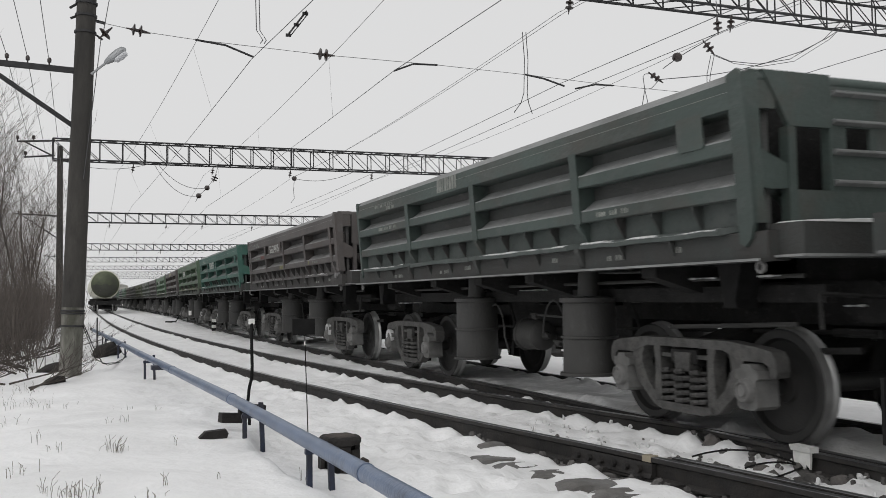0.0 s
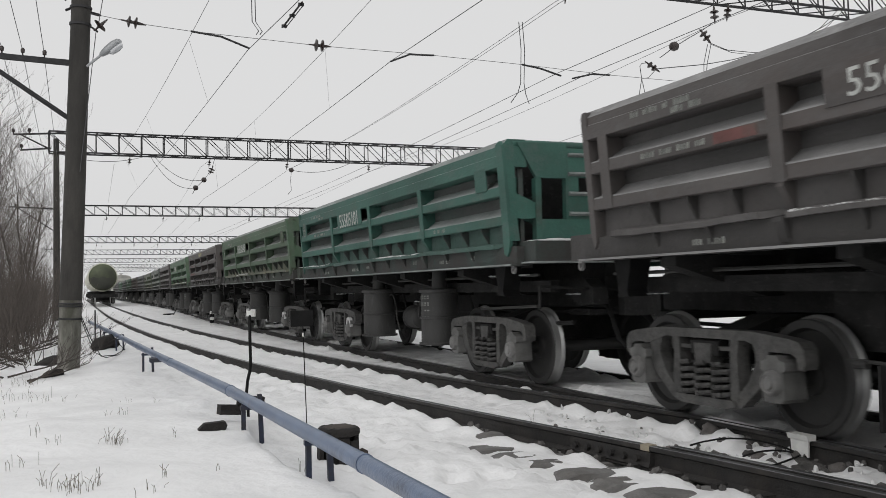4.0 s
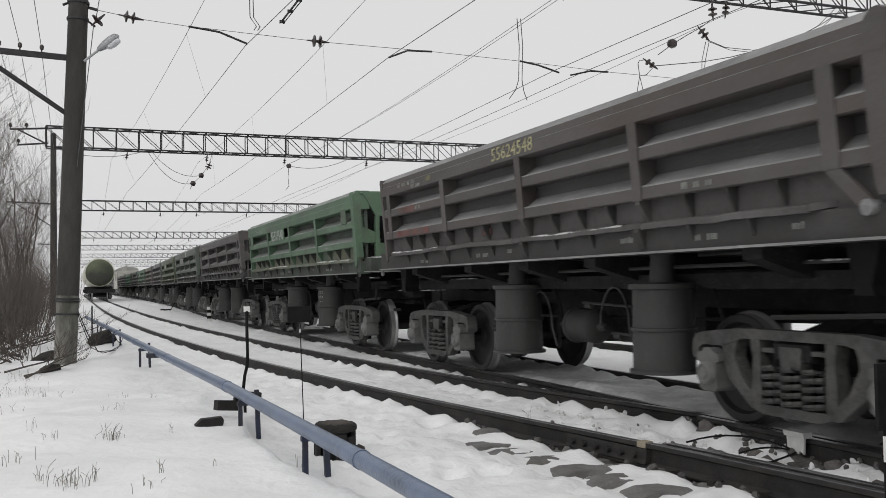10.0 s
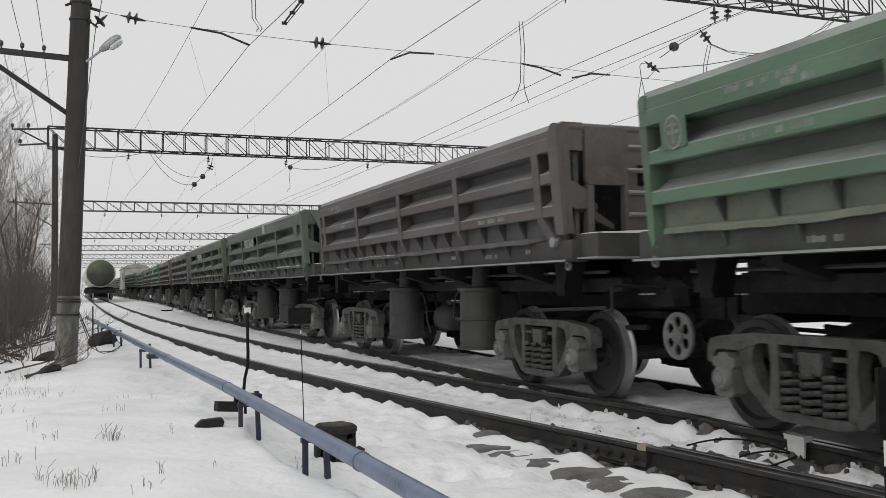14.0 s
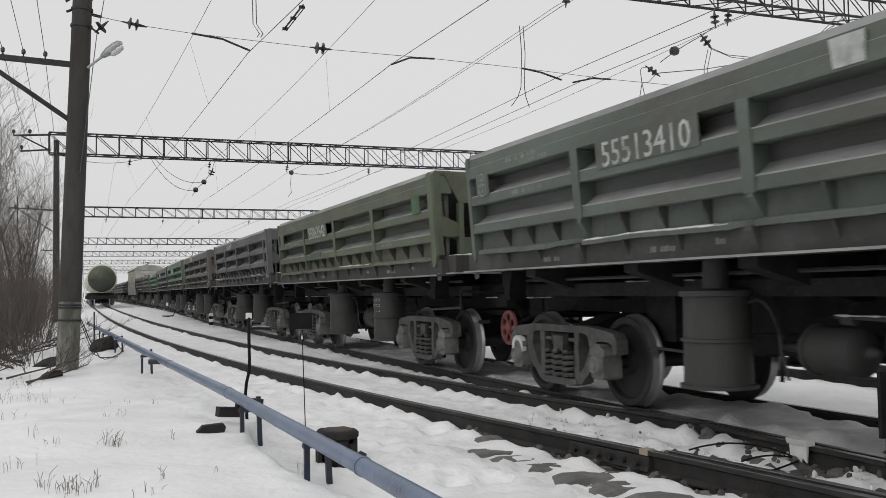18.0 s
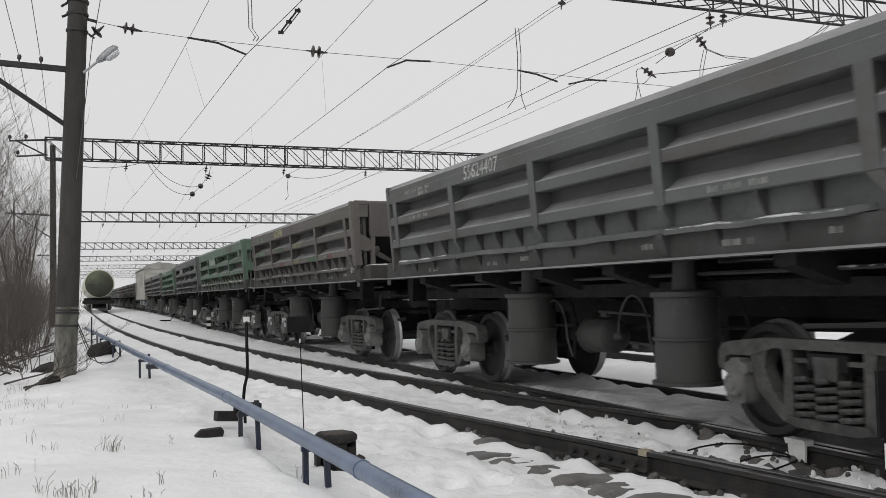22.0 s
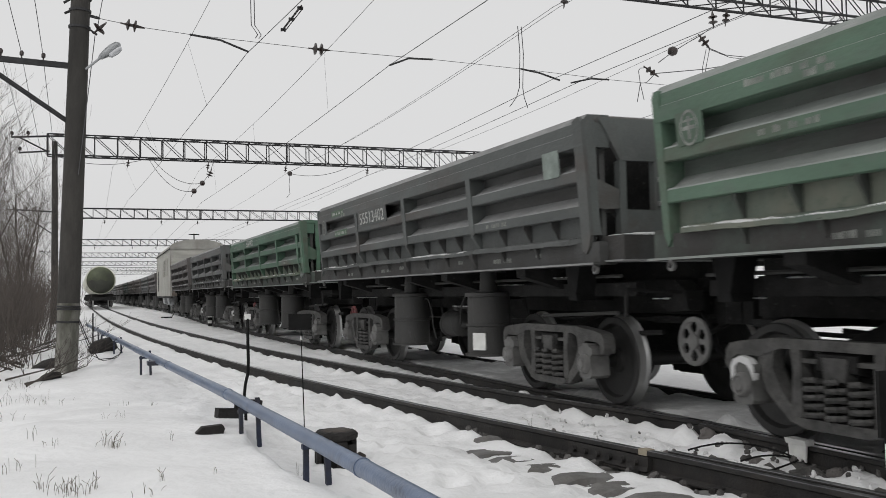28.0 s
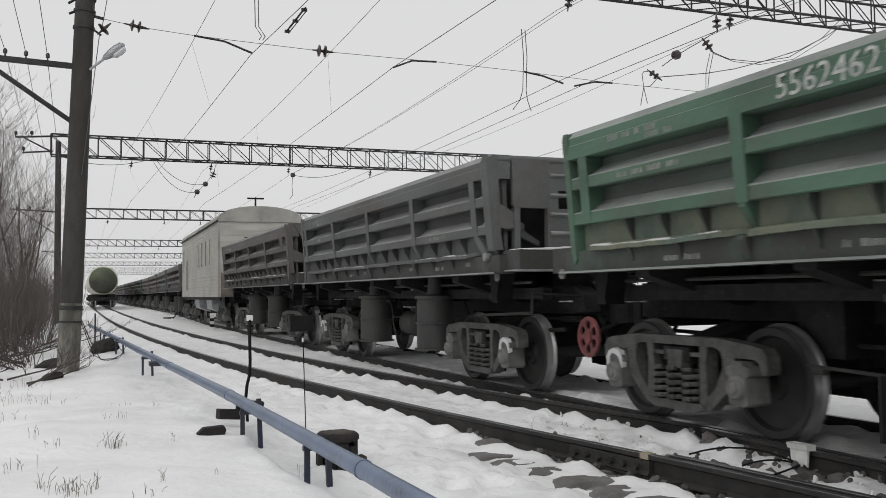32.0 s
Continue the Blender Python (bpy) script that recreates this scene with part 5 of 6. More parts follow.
def dump_wagon(k, key, number="", where="board", wheel=None, sign=0.0, full=True, yellow=False, y=None, figures=None):
    """A side-tipping dump wagon, the k-th of the train."""
    y = FIRST + PITCH * (k - 10) + {0: -0.16, 1: -0.25, 5: 0.04, 9: -0.08, 10: 0.08, 12: -0.06, 13: -0.04}.get(k, 0.0) if y is None else y
    w = thing("dump_wagon", (XC, y, 0), WORDS[key] + " steel side-tipping wagon with ribbed sides on the rails", "wagon", "train wagons")
    # dusty is the ledge-top paint, pale from dust and painted sky light
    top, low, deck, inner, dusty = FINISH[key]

    def p(name, material=None, at=None, parent=w, label="", turn=0):
        ob = part(name, M[name], None, parent, label, at)
        if material:
            paint(ob, material)
            if len(ob.material_slots) > 1:
                ob.material_slots[1].link = "OBJECT"
                ob.material_slots[1].material = dusty
        if turn:
            ob.rotation_euler = (0, 0, math.pi)
        return ob
    kind = "short" if k < 1 else "board" if k in (2, 3, 5, 7, 8, 11, 12, 15) else "chord"
    near, far, ribs, beam = BODY[kind]
    lower = {13: 0.03}.get(k, 0.0)
    sink = -{5: 0.035, 8: 0.03, 13: 0.04, 7: 0.01}.get(k, 0.0)

    def b(name, material=None, at=None, label=""):
        """A part of this make of body, sunk as far as its load presses it down."""
        key = kind + name if kind + name in M else name
        ob = part(name.rstrip("_0123456789"), M[key], None, w, label, Vector(at or (0, 0, 0)) + Vector((0, 0, sink)))
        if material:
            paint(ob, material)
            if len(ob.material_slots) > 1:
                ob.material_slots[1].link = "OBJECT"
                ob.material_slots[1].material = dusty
        return ob
    b("side_wall", inner)
    b("top_chord", top, (0, 0, -lower))
    b("shelf_upper", top)
    b("shelf_middle", top)
    b("lower_panel", low)
    for q in range(4):
        b("shelf_lower_%d" % q, low, label="bent grey dusty lower ledge")
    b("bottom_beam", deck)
    for yy in ribs:
        b("rib", top, (0, yy, 0))
    for name in ("corner_post", "corner_flange", "far_post", "end_cap"):
        b(name, top, (0, 0, -lower))
    for name in ("far_wall", "far_end", "end_plate", "end_sheet", "end_leg", "end_bracket", "tilt_arm"):
        b(name, top)
    for name in ("end_beam", "far_beam"):
        b(name, deck)
    # left near-black, so its colour holds the shade seen through the end's openings
    b("end_back")
    b("hopper_floor")
    for turn in (0, 1):
        p("coupler", turn=turn)
        p("brake_hose", turn=turn)
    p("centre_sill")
    for yy in (-2.1, 0.9):
        p("tipping_cylinder", at=(-1.12, yy, 0))
        p("tipping_cylinder", at=(1.12, -yy, 0))
    for yy in (-3.715, 3.715):
        bogie(w, yy, full)
        p("cross_beam", at=(0, yy, 0))
    if not full:
        return w
    rnd = random.Random(k + 50)
    for q, (y0, y1) in enumerate(bays(kind)):
        if rnd.random() < 0.5:
            b("snow_line_%d" % q)
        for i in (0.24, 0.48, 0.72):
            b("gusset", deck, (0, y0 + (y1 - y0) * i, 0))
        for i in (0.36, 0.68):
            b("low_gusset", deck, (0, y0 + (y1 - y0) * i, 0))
    for yy in ribs:
        b("knee", top, (0, yy, 0))
        b("foot_web", deck, (0, yy, 0))
    if kind != "chord":
        b("side_plate", SIGN if k == 12 else GRASS_GREEN if k in (3, 8) else top, (0, near + 0.67, 0))
        if k > 0:
            b("side_plate", top, (0, 4.68, 0))
            b("emblem", at=(-side_x(2.55) - 0.015, 4.68, 2.55), label="small worn round painted emblem").rotation_euler = (0, -0.075, 0)
        b("end_sill", top)
    else:
        for yy in (-4.62, 4.50):
            b("post", top, (0, yy, 0))
        b("brace", top, (0, -4.62, 0))
        b("hook", dusty, (0, -4.90, 1.70))
    b("end_stile", top)
    for q in range(4):
        b("end_rib_%d" % q, dusty)
    b("beam_flange", dusty)
    b("beam_snow", label="snow lying on the brake platform")
    for yy in (near - 0.02, 5.1):
        p("pivot_eye", at=(-1.50, yy, 1.445))
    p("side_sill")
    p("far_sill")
    for yy in (-1.35, 0.1, 1.7):
        p("cross_beam", at=(0, yy, 0))
    for yy in (-4.6, 4.7):
        p("pivot_bracket", at=(0, yy, 0))
    for yy in (-2.1, 0.9):
        p("air_pipe", at=(-1.12, yy - 0.36, 0))
    p("reservoir", at=(-0.72, -0.05, 0.74))
    p("hose_loop", at=(-1.0, 0.55, 0))
    p("hose_loop", at=(-0.95, -1.0, 0.05))
    for yy, zz in ((-1.2, 0.66), (1.9, 0.62), (-0.6, 0.98)):
        p("rod_end", at=(-0.8, yy, zz))
    p("brake_rod")
    for yy in (-4.45, 4.45):
        p("deck_web", at=(0, yy, 0))
    for yy in (-3.3, 0.1, 2.9):
        if MOOD.random() < 0.8:
            p("deck_web", at=(0, yy, 0))
    for where_at in ((-1.05, MOOD.uniform(-4.4, -3.2), 1.385), (-0.8, MOOD.uniform(-1, 0), 1.02), (-0.89, MOOD.uniform(1.2, 4.0), 1.318), (-0.89, MOOD.uniform(-3, 0), 1.318), (-0.25, MOOD.uniform(-5, 4), 1.353)):
        if MOOD.random() < 0.75:
            tagged(part("snow_crumb", M["snow_crumbs"], None, w, at=where_at), "crumbs of snow on the underframe", kind="stuff")
    for turn in (-1, 1):
        ob = tagged(part("snow_crumb", M["snow_crumbs"], None, w, at=(-0.1, turn * 5.35, 1.14)), "crumbs of snow on the underframe", kind="stuff")
        ob.rotation_euler = (0, 0, radians(80))
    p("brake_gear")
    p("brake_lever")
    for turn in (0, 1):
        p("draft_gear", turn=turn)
    if wheel:
        h = p("handwheel", wheel, (-0.58, -5.74, 0.72), label="red spoked handwheel" if wheel is RED else "grey spoked handwheel")
        p("handwheel_shaft", at=(0, 0, 0), parent=h)
    if k in (3, 12):
        p("stencil_plate", at=(-1.12, -2.1 if k == 12 else 0.9, 0), label="pale stencil plate").rotation_euler = (0, 0, radians(40))
    if k in (2, 5, 8, 11):
        bm = bmesh.new()
        for zz, n in ((1.08, 4), (0.98, 4), (0.90, 2), (0.80, 3)):
            for q in range(n):
                a = math.pi + 0.55 - 0.21 * q
                for dz in ((0.0, 0.032) if n > 3 else (0.0,)):
                    m = Matrix.Rotation(a, 4, "Z")
                    bm2 = [m @ Vector(v) for v in ((0.2925, -0.018, zz + dz), (0.2925, 0.016, zz + dz), (0.2925, 0.016, zz + dz + 0.022), (0.2925, -0.018, zz + dz + 0.022))]
                    bm.faces.new([bm.verts.new(v) for v in bm2])
        part("stencil", bm, WORN, w, "worn pale stencilled marks", (-1.12, -2.1, 0))
    if sign:
        b("sign_board", at=(0, sign, 0), label="pale blank sheet hung on the side")
    ink = YELLOW_LETTER if yellow else LETTER
    if where == "board":
        mid, wide, size = figures or (1.25, 1.35, 0.34)
        b("number_board", top, (0, mid, 0))
        low_z = 2.535 - size * 0.36
        at = (-side_x(low_z) - 0.012, mid, low_z + sink)
    else:
        mid, wide, size = figures or (1.24, 1.0, 0.25)
        at = (-1.607, mid, 2.775 - size * 0.36 - lower + sink)
    if number:
        lettering(number, size, ink, w, at, LEAN @ TURN_NEAR if where == "board" else TURN_NEAR, width=wide)
    for y0, y1, z0, z1, out, material in SPOTS.get(k, ()):
        part("paint_patch", box(bmesh.new(), -out - 0.003, -out + 0.02, y0, y1, z0, z1), material, w, "patch of other paint")
    if k == 0:
        # a fleet number that cannot be read, on worn paint
        for q in range(8):
            part("figure", box(bmesh.new(), -1.609, -1.602, 0.045 - 0.09 * q + NUMBER_AT, 0.105 - 0.09 * q + NUMBER_AT, 2.69, 2.87), WORN, w)
    if k in (0, 4, 9, 10):
        part("weld_line", box(bmesh.new(), -1.606, -1.596, -4.9, 4.7, 2.794, 2.799), WORN, w, "thin pale weld line", (0, 0, -lower))
    # small worn markings, too worn to read
    rnd = random.Random(k)
    for zz, yy, words in ((2.735, 4.0, 4), (2.675, 3.4, 2), (2.355, 3.9, 4), (2.005, -3.0, 3), (1.60, -2.0, 1), (1.60, -4.2, 1), (1.575, 1.3, 2), (1.60, 0.4, 1), (1.56, 3.3, 2), (1.575, -3.1, 2)):
        z0 = (lower if zz > 2.65 else 0.0) - sink
        x = -1.6065 if zz > 2.65 else (-1.576 if zz > 2.2 else -1.549 if zz > 1.7 else -1.503)
        a = yy
        for q in range(words):
            bm = bmesh.new()
            for c in range(rnd.randrange(2, 6)):
                wide, tall = rnd.uniform(0.018, 0.034), rnd.uniform(0.042, 0.055)
                box(bm, x, x + 0.003, a - wide, a, zz, zz + tall)
                a -= 0.043
            a -= 0.07
            part("marking", bm, LETTER if words > 3 and k == 12 else WORN, w, at=(0, 0, -z0))
        if k in (10, 12) and words > 3:
            part("paint_patch", box(bmesh.new(), x + 0.001, x + 0.004, a + 0.03, yy + 0.06, zz - 0.03, zz + 0.085), FINISH["green"][0], w, "fresh green touched-up patch", (0, 0, -z0))
    return w


TRAIN = []
SILVER = BOX
for args in ((-1, "dark_green", "", "chord", None), (0, "dark_green", "", "chord", None), (1, "brown", "55624605", "board", None, 0, True, False, None, (0.95, 1.15, 0.27)), (2, "teal", "55505101", "board", None, 0, True, False, None, (1.18, 1.17, 0.36)), (3, "green", "55520647", "board", None),
             (4, "brown", "55624548", "chord", None, 0, True, True, None, (0.05, 1.05, 0.22)), (5, "fresh_green", "55519540", "board", None), (6, "dark_brown", "", "chord", SILVER), (7, "grey_green", "55513410", "board", None, -1.1), (8, "olive", "55863542", "board", RED),
             (9, "grey", "55624407", "chord", SILVER), (10, "rusty", "55624340", "chord", None, 0, True, True), (11, "pale_green", "55863658", "board", None), (12, "slate", "55513402", "board", SILVER, 0, True, False, None, (1.54, 1.33, 0.28)), (13, "bright_green", "55624621", "chord", RED),
             (14, "grey", "", "chord", RED), (15, "dark_brown", "", "chord", None)):
    TRAIN.append(dump_wagon(*args))
AFTER = FIRST + PITCH * 5.5
SERVICE_LENGTH = 16.0
for i in range(22):
    TRAIN.append(dump_wagon(20 + i, ("dark_brown", "grey", "brown", "dark_green", "rusty", "grey")[(i * 5 + i // 3) % 6], full=False, y=AFTER + SERVICE_LENGTH + PITCH * (i + 0.5)))

# the white service coach between the dump wagons
def service_coach(y):
    c = thing("service_coach", (XC, y, 0), "dirty white railway service coach with a rounded roof", "coach", "train wagons")
    half = SERVICE_LENGTH / 2 - 0.6
    cream = mat("coach_cream_paint", (0.42, 0.415, 0.38), 0.6, 0, 0.15, 1.2, 0.2, 30, (0.25, 0.21, 0.16), 0.33, 0.25)
    roof = mat("coach_roof", (0.34, 0.335, 0.31), 0.7, 0, 0.2, 1.5, 0.2, 30, (0.18, 0.16, 0.13), 0.4, 0.3)
    rust = mat("coach_rusty_corner", (0.11, 0.085, 0.07), 0.8, 0, 0.3, 3, 0.3, 30, (0.25, 0.23, 0.2), 0.42, 0.3)
    part("body", box(bmesh.new(), -1.5, 1.5, -half, half, 1.20, 3.96), cream, c)
    pts = [(-1.55, 3.93)] + [(-1.55 * math.cos(math.pi * i / 18), 3.955 + 0.56 * math.sin(math.pi * i / 18) ** 0.8) for i in range(19)] + [(1.55, 3.93)]
    part("roof", prism(bmesh.new(), pts, -half - 0.05, half + 0.05), roof, c)
    part("gutter", box(bmesh.new(), -1.575, -1.545, -half - 0.06, half + 0.06, 3.93, 3.985), UNDER, c)
    batten = mesh_of("batten", prism(bmesh.new(), [(-1.515, -0.012), (-1.515, 0.006), (-1.498, 0.012), (-1.498, -0.02)], -half + 0.02, half - 0.02), cream)
    end_board = mesh_of("end_board", box(bmesh.new(), -1.49, 1.49, -half - 0.012, -half + 0.01, 0.008, 0.192), cream, 0.006)
    for i in range(20):
        part("batten", batten, None, c, at=(0, 0, 1.36 + i * 0.13))
    for i in range(13):
        part("end_board", end_board, None, c, at=(0, 0, 1.22 + i * 0.2))
    for x in (-1.5, 1.5):
        part("corner_strip", box(bmesh.new(), x - 0.04, x + 0.04, -half - 0.02, -half + 0.05, 1.2, 3.94), roof, c)
    part("rust_patch", prism(bmesh.new(), [(-1.44, 1.2), (-1.44, 2.1), (-1.3, 2.0), (-0.9, 1.75), (0.2, 1.6), (1.4, 1.5), (1.4, 1.2)], -half - 0.018, -half - 0.010), rust, c, "dark rusty foot of the end wall")
    dark_glass = mat("coach_dark_glass", (0.03, 0.032, 0.034), 0.2, 0, 0.2, 4, 0.05, 30)
    for yy, wide in ((-4.7, 0.17), (-3.4, 0.24), (-2.0, 0.26), (-0.6, 0.26), (6.3, 0.22)):
        w = part("window", box(bmesh.new(), -1.520, -1.49, yy - wide, yy + wide, 2.45, 3.45), dark_glass, c)
        for dy in (-wide - 0.03, wide + 0.03):
            part("frame", box(bmesh.new(), -1.535, -1.50, yy + dy - 0.03, yy + dy + 0.03, 2.39, 3.51), cream, w)
        for z in (2.42, 3.48):
            part("frame", box(bmesh.new(), -1.535, -1.50, yy - wide, yy + wide, z - 0.03, z + 0.03), cream, w)
    d = part("door", box(bmesh.new(), -1.53, -1.49, 4.3, 5.1, 1.25, 3.45), cream, c, "cream side door", bevel=0.01)
    part("door_rail", tube(bmesh.new(), (-1.57, 4.15, 1.5), (-1.57, 4.15, 2.9), 0.02, sides=6), UNDER, d)
    part("mast", tube(tube(bmesh.new(), (-0.15, -half + 0.25, 4.2), (-0.15, -half + 0.25, 4.86), 0.035, sides=8), (-0.45, -half + 0.25, 4.82), (0.15, -half + 0.25, 4.82), 0.035, sides=6), UNDER, c, "dark mast with a short cross bar")
    for yy in (-3.5, 0.5, 4.0):
        part("roof_vent", lathe(bmesh.new(), [(0.12, 4.45), (0.12, 4.62), (0.2, 4.64), (0.2, 4.70), (0.05, 4.76)], sides=12, at=(0, yy, 0)), roof, c)
    part("hand_rail", tube(bmesh.new(), (-0.6, -half - 0.06, 3.35), (0.5, -half - 0.06, 3.35), 0.02, sides=6), UNDER, c)
    for yy in (-3.4, 1.2):
        part("battery_box", prism(bmesh.new(), [(-1.42, 1.18), (-1.36, 0.72), (-0.9, 0.55), (-0.9, 1.18)], yy - 0.9, yy + 0.9), GREYMETAL, c, "pale steel box under the floor")
    part("skirt", box(bmesh.new(), -1.46, -1.40, -half, half, 1.08, 1.20), UNDER, c)
    part("centre_sill", box(bmesh.new(), -0.4, 0.4, -half - 0.5, half + 0.5, 0.9, 1.22), UNDER, c)
    part("equipment_box", box(bmesh.new(), -0.88, 1.3, -1.8, 1.8, 0.5, 1.2), UNDER, c, bevel=0.03)
    for yy in (-half + 2.2, half - 2.2):
        bogie(c, yy, False)
    return c


TRAIN.append(service_coach(AFTER + SERVICE_LENGTH / 2))


# ---- the tank wagon standing on the siding ----
def tank_wagon(y):
    x = side_rail(y) + 0.76
    t = thing("tank_wagon", (x, y, 0), "cream tank wagon with a dull green end on the siding", "wagon")
    cream = mat("tank_cream", (0.50, 0.50, 0.42), 0.5, 0, 0.15, 1.2, 0.2, 30, (0.2, 0.18, 0.12), 0.35, 0.3)
    green = mat("tank_green", (0.080, 0.100, 0.045), 0.5, 0, 0.3, 0.8, 0.2, 30, (0.03, 0.033, 0.022), 0.5, 0.4)
    part("barrel", lathe(bmesh.new(), [(1.40, -5.3), (1.48, -5.12), (1.48, 5.15), (1.2, 5.5)], axis="y", sides=36, at=(0, 0, 2.92)), cream, t, smooth=True)
    part("tank_end", lathe(bmesh.new(), [(0.1, -5.78), (0.6, -5.70), (1.12, -5.5), (1.36, -5.31)], axis="y", sides=36, at=(0, 0, 2.92)), green, t, "dull green domed end", smooth=True)
    stain = mat("tank_dirt", (0.05, 0.055, 0.04), 0.7, 0, 0.4, 1.0, 0.3, 30, (0.035, 0.036, 0.03), 0.5, 0.4)
    bm = bmesh.new()
    cols = []
    for i in range(25):
        x = -1.15 + 2.3 * i / 24
        top = -0.05 + 0.16 * noise.noise(Vector((x * 2.1, y, 2))) + 0.08 * noise.noise(Vector((x * 7, y, 5)))
        low = -math.sqrt(max(1.22 ** 2 - x * x, 0.01))
        col = []
        for j in range(7):
            z = low + (min(top, 0.9) - low) * j / 6
            q = min(math.hypot(x, z) / 1.36, 1)
            col.append(bm.verts.new((x, -5.315 - 0.47 * (1 - q * q) ** 0.75, 2.92 + z)))
        cols.append(col)
    for a, b2 in zip(cols, cols[1:]):
        for j in range(6):
            bm.faces.new((a[j], b2[j], b2[j + 1], a[j + 1]))
    part("spill", bm, stain, t, "dark spill over the lower half of the end", smooth=True)
    part("hatch", lathe(bmesh.new(), [(0.3, 4.3), (0.3, 4.5), (0.1, 4.53)], sides=16), cream, t)
    part("walkway", box(bmesh.new(), -0.5, 0.5, -0.9, 0.9, 4.36, 4.42), UNDER, t)
    part("centre_sill", box(bmesh.new(), -0.3, 0.3, -6.0, 6.0, 0.85, 1.2), UNDER, t)
    part("end_beam", box(bmesh.new(), -1.45, 1.45, -5.9, -5.6, 0.85, 1.22), UNDER, t)
    part("saddle", box(bmesh.new(), -1.2, 1.2, -4.4, -3.6, 1.15, 1.5), UNDER, t)
    part("saddle", box(bmesh.new(), -1.2, 1.2, 3.6, 4.4, 1.15, 1.5), UNDER, t)
    part("coupler", M["coupler"], None, t)
    for yy in (-3.9, 3.9):
        b = bogie(t, yy, True)
        for ob in b.children:
            if ob in WHEELS:
                WHEELS.remove(ob)
    return t


for i in range(3):
    tank_wagon(105.5 + i * 12.1)



# ---- beside the tracks: sleepers, ballast, switch gear, clutter ----
sleeper_me = mesh_of("sleeper", prism(bmesh.new(), [(-1.62, -0.42), (-1.60, -0.24), (-1.53, -0.175), (-1.42, -0.150), (-1.25, -0.155), (-0.9, -0.185), (1.28, -0.195), (1.35, -0.225), (1.35, -0.42)], -0.13, 0.13), SLEEPER, 0.04)
clip_me = mesh_of("rail_clip", box(bmesh.new(), -0.045, 0.045, -0.035, 0.035, -0.20, -0.145), RAIL, 0.012)
yy = SLEEPER_0
while yy < 7.6:
    s = solid("sleeper", sleeper_me, None, "grey concrete sleeper showing through the snow", "sleeper", "siding sleepers", "structure", (side_rail(yy) + 0.76, yy, 0.0))
    part("rail_clip", clip_me, None, s, at=(-0.84, 0, 0))
    part("rail_clip", clip_me, None, s, at=(-0.66, 0, 0))
    yy += SLEEPER_STEP

# a bolted joint with fishplates and an insulated end post in the siding's near rail
jy = 6.05
joint = thing("rail_joint", (side_rail(jy), jy, 0), "bolted rail joint with a pale insulating end post", "rail joint")
joint.rotation_euler = (0, 0, radians(7.5))
part("fishplate", prism(bmesh.new(), [(-0.055, -0.045), (-0.012, -0.05), (-0.012, -0.15), (-0.075, -0.155), (-0.06, -0.12)], -0.05, 0.95), RAIL, joint)
for q in range(6):
    part("bolt", lathe(bmesh.new(), [(0.028, -0.095), (0.028, -0.06), (0.014, -0.058)], axis="x", sides=8, at=(0, 0.08 + q * 0.155, -0.10)), RAIL, joint)
part("end_post", box(bmesh.new(), -0.041, 0.041, -0.02, 0.075, -0.04, 0.006), mat("end_post", (0.33, 0.29, 0.22), 0.8), joint, "pale insulating end post")

# a check rail beside the main track's far rail, and a wing rail by the crossing
rail("check_rail", lambda y: XC + 0.76 - 0.115 - (0.05 if y < 1.5 or y > 4.9 else 0), 1.2, 5.3, 0.3, "dark check rail inside the far rail", "switch rails")
rail("switch_rail", lambda y: side_rail(y) + 0.125, -3, 5.95, 0.5, "dark rail of the switch lying beside the siding rail", "switch rails")
rail("wing_rail", lambda y: XC - 0.76 - 0.10 - 0.012 * abs(y - 6.4) ** 1.5, 4.9, 7.0, 0.2, "dark wing rail at the crossing", "switch rails")

clamp = thing("rail_clamp", (5.30, 5.72, -0.10), "white painted clamp on the rail with tie wires", "clamp")
part("cap", prism(bmesh.new(), [(-0.03, 0.10), (0.05, 0.10), (0.05, 0.145), (-0.045, 0.145)], -0.11, 0.11), WHITE, clamp)
part("plate", prism(bmesh.new(), [(-0.095, 0.10), (0.095, 0.10), (0.085, -0.02), (0.05, -0.055), (0.03, 0.0), (-0.01, -0.06), (-0.05, 0.0), (-0.085, -0.03)], -0.02, 0.0, "x"), WHITE, clamp)
for k, (ax, ay) in enumerate(((-0.5, 0.75), (-0.45, 0.15), (-0.7, -0.3))):
    pts = sag((0, 0, -0.02), (ax, ay, -0.02), -0.09 + 0.05 * k, 8)
    wire("tie_wire", [Vector(v) for v in pts], 0.008, "", material=BLACK, parent=clamp)

post = thing("marker_post", (3.95, 3.66, -0.25), "thin black stake with a dark plate and a white tag", "post")
part("stem", tube(bmesh.new(), (0.03, 0, 0), (0.03, 0, 0.85), 0.008, sides=8), BLACK, post)
part("plate", box(bmesh.new(), -0.035, 0.045, -0.03, -0.008, 0.70, 1.05), BLACK, post, bevel=0.004)
part("tag", box(bmesh.new(), 0.012, 0.06, -0.03, -0.008, 0.53, 0.665), WHITE, post, "small white tag")

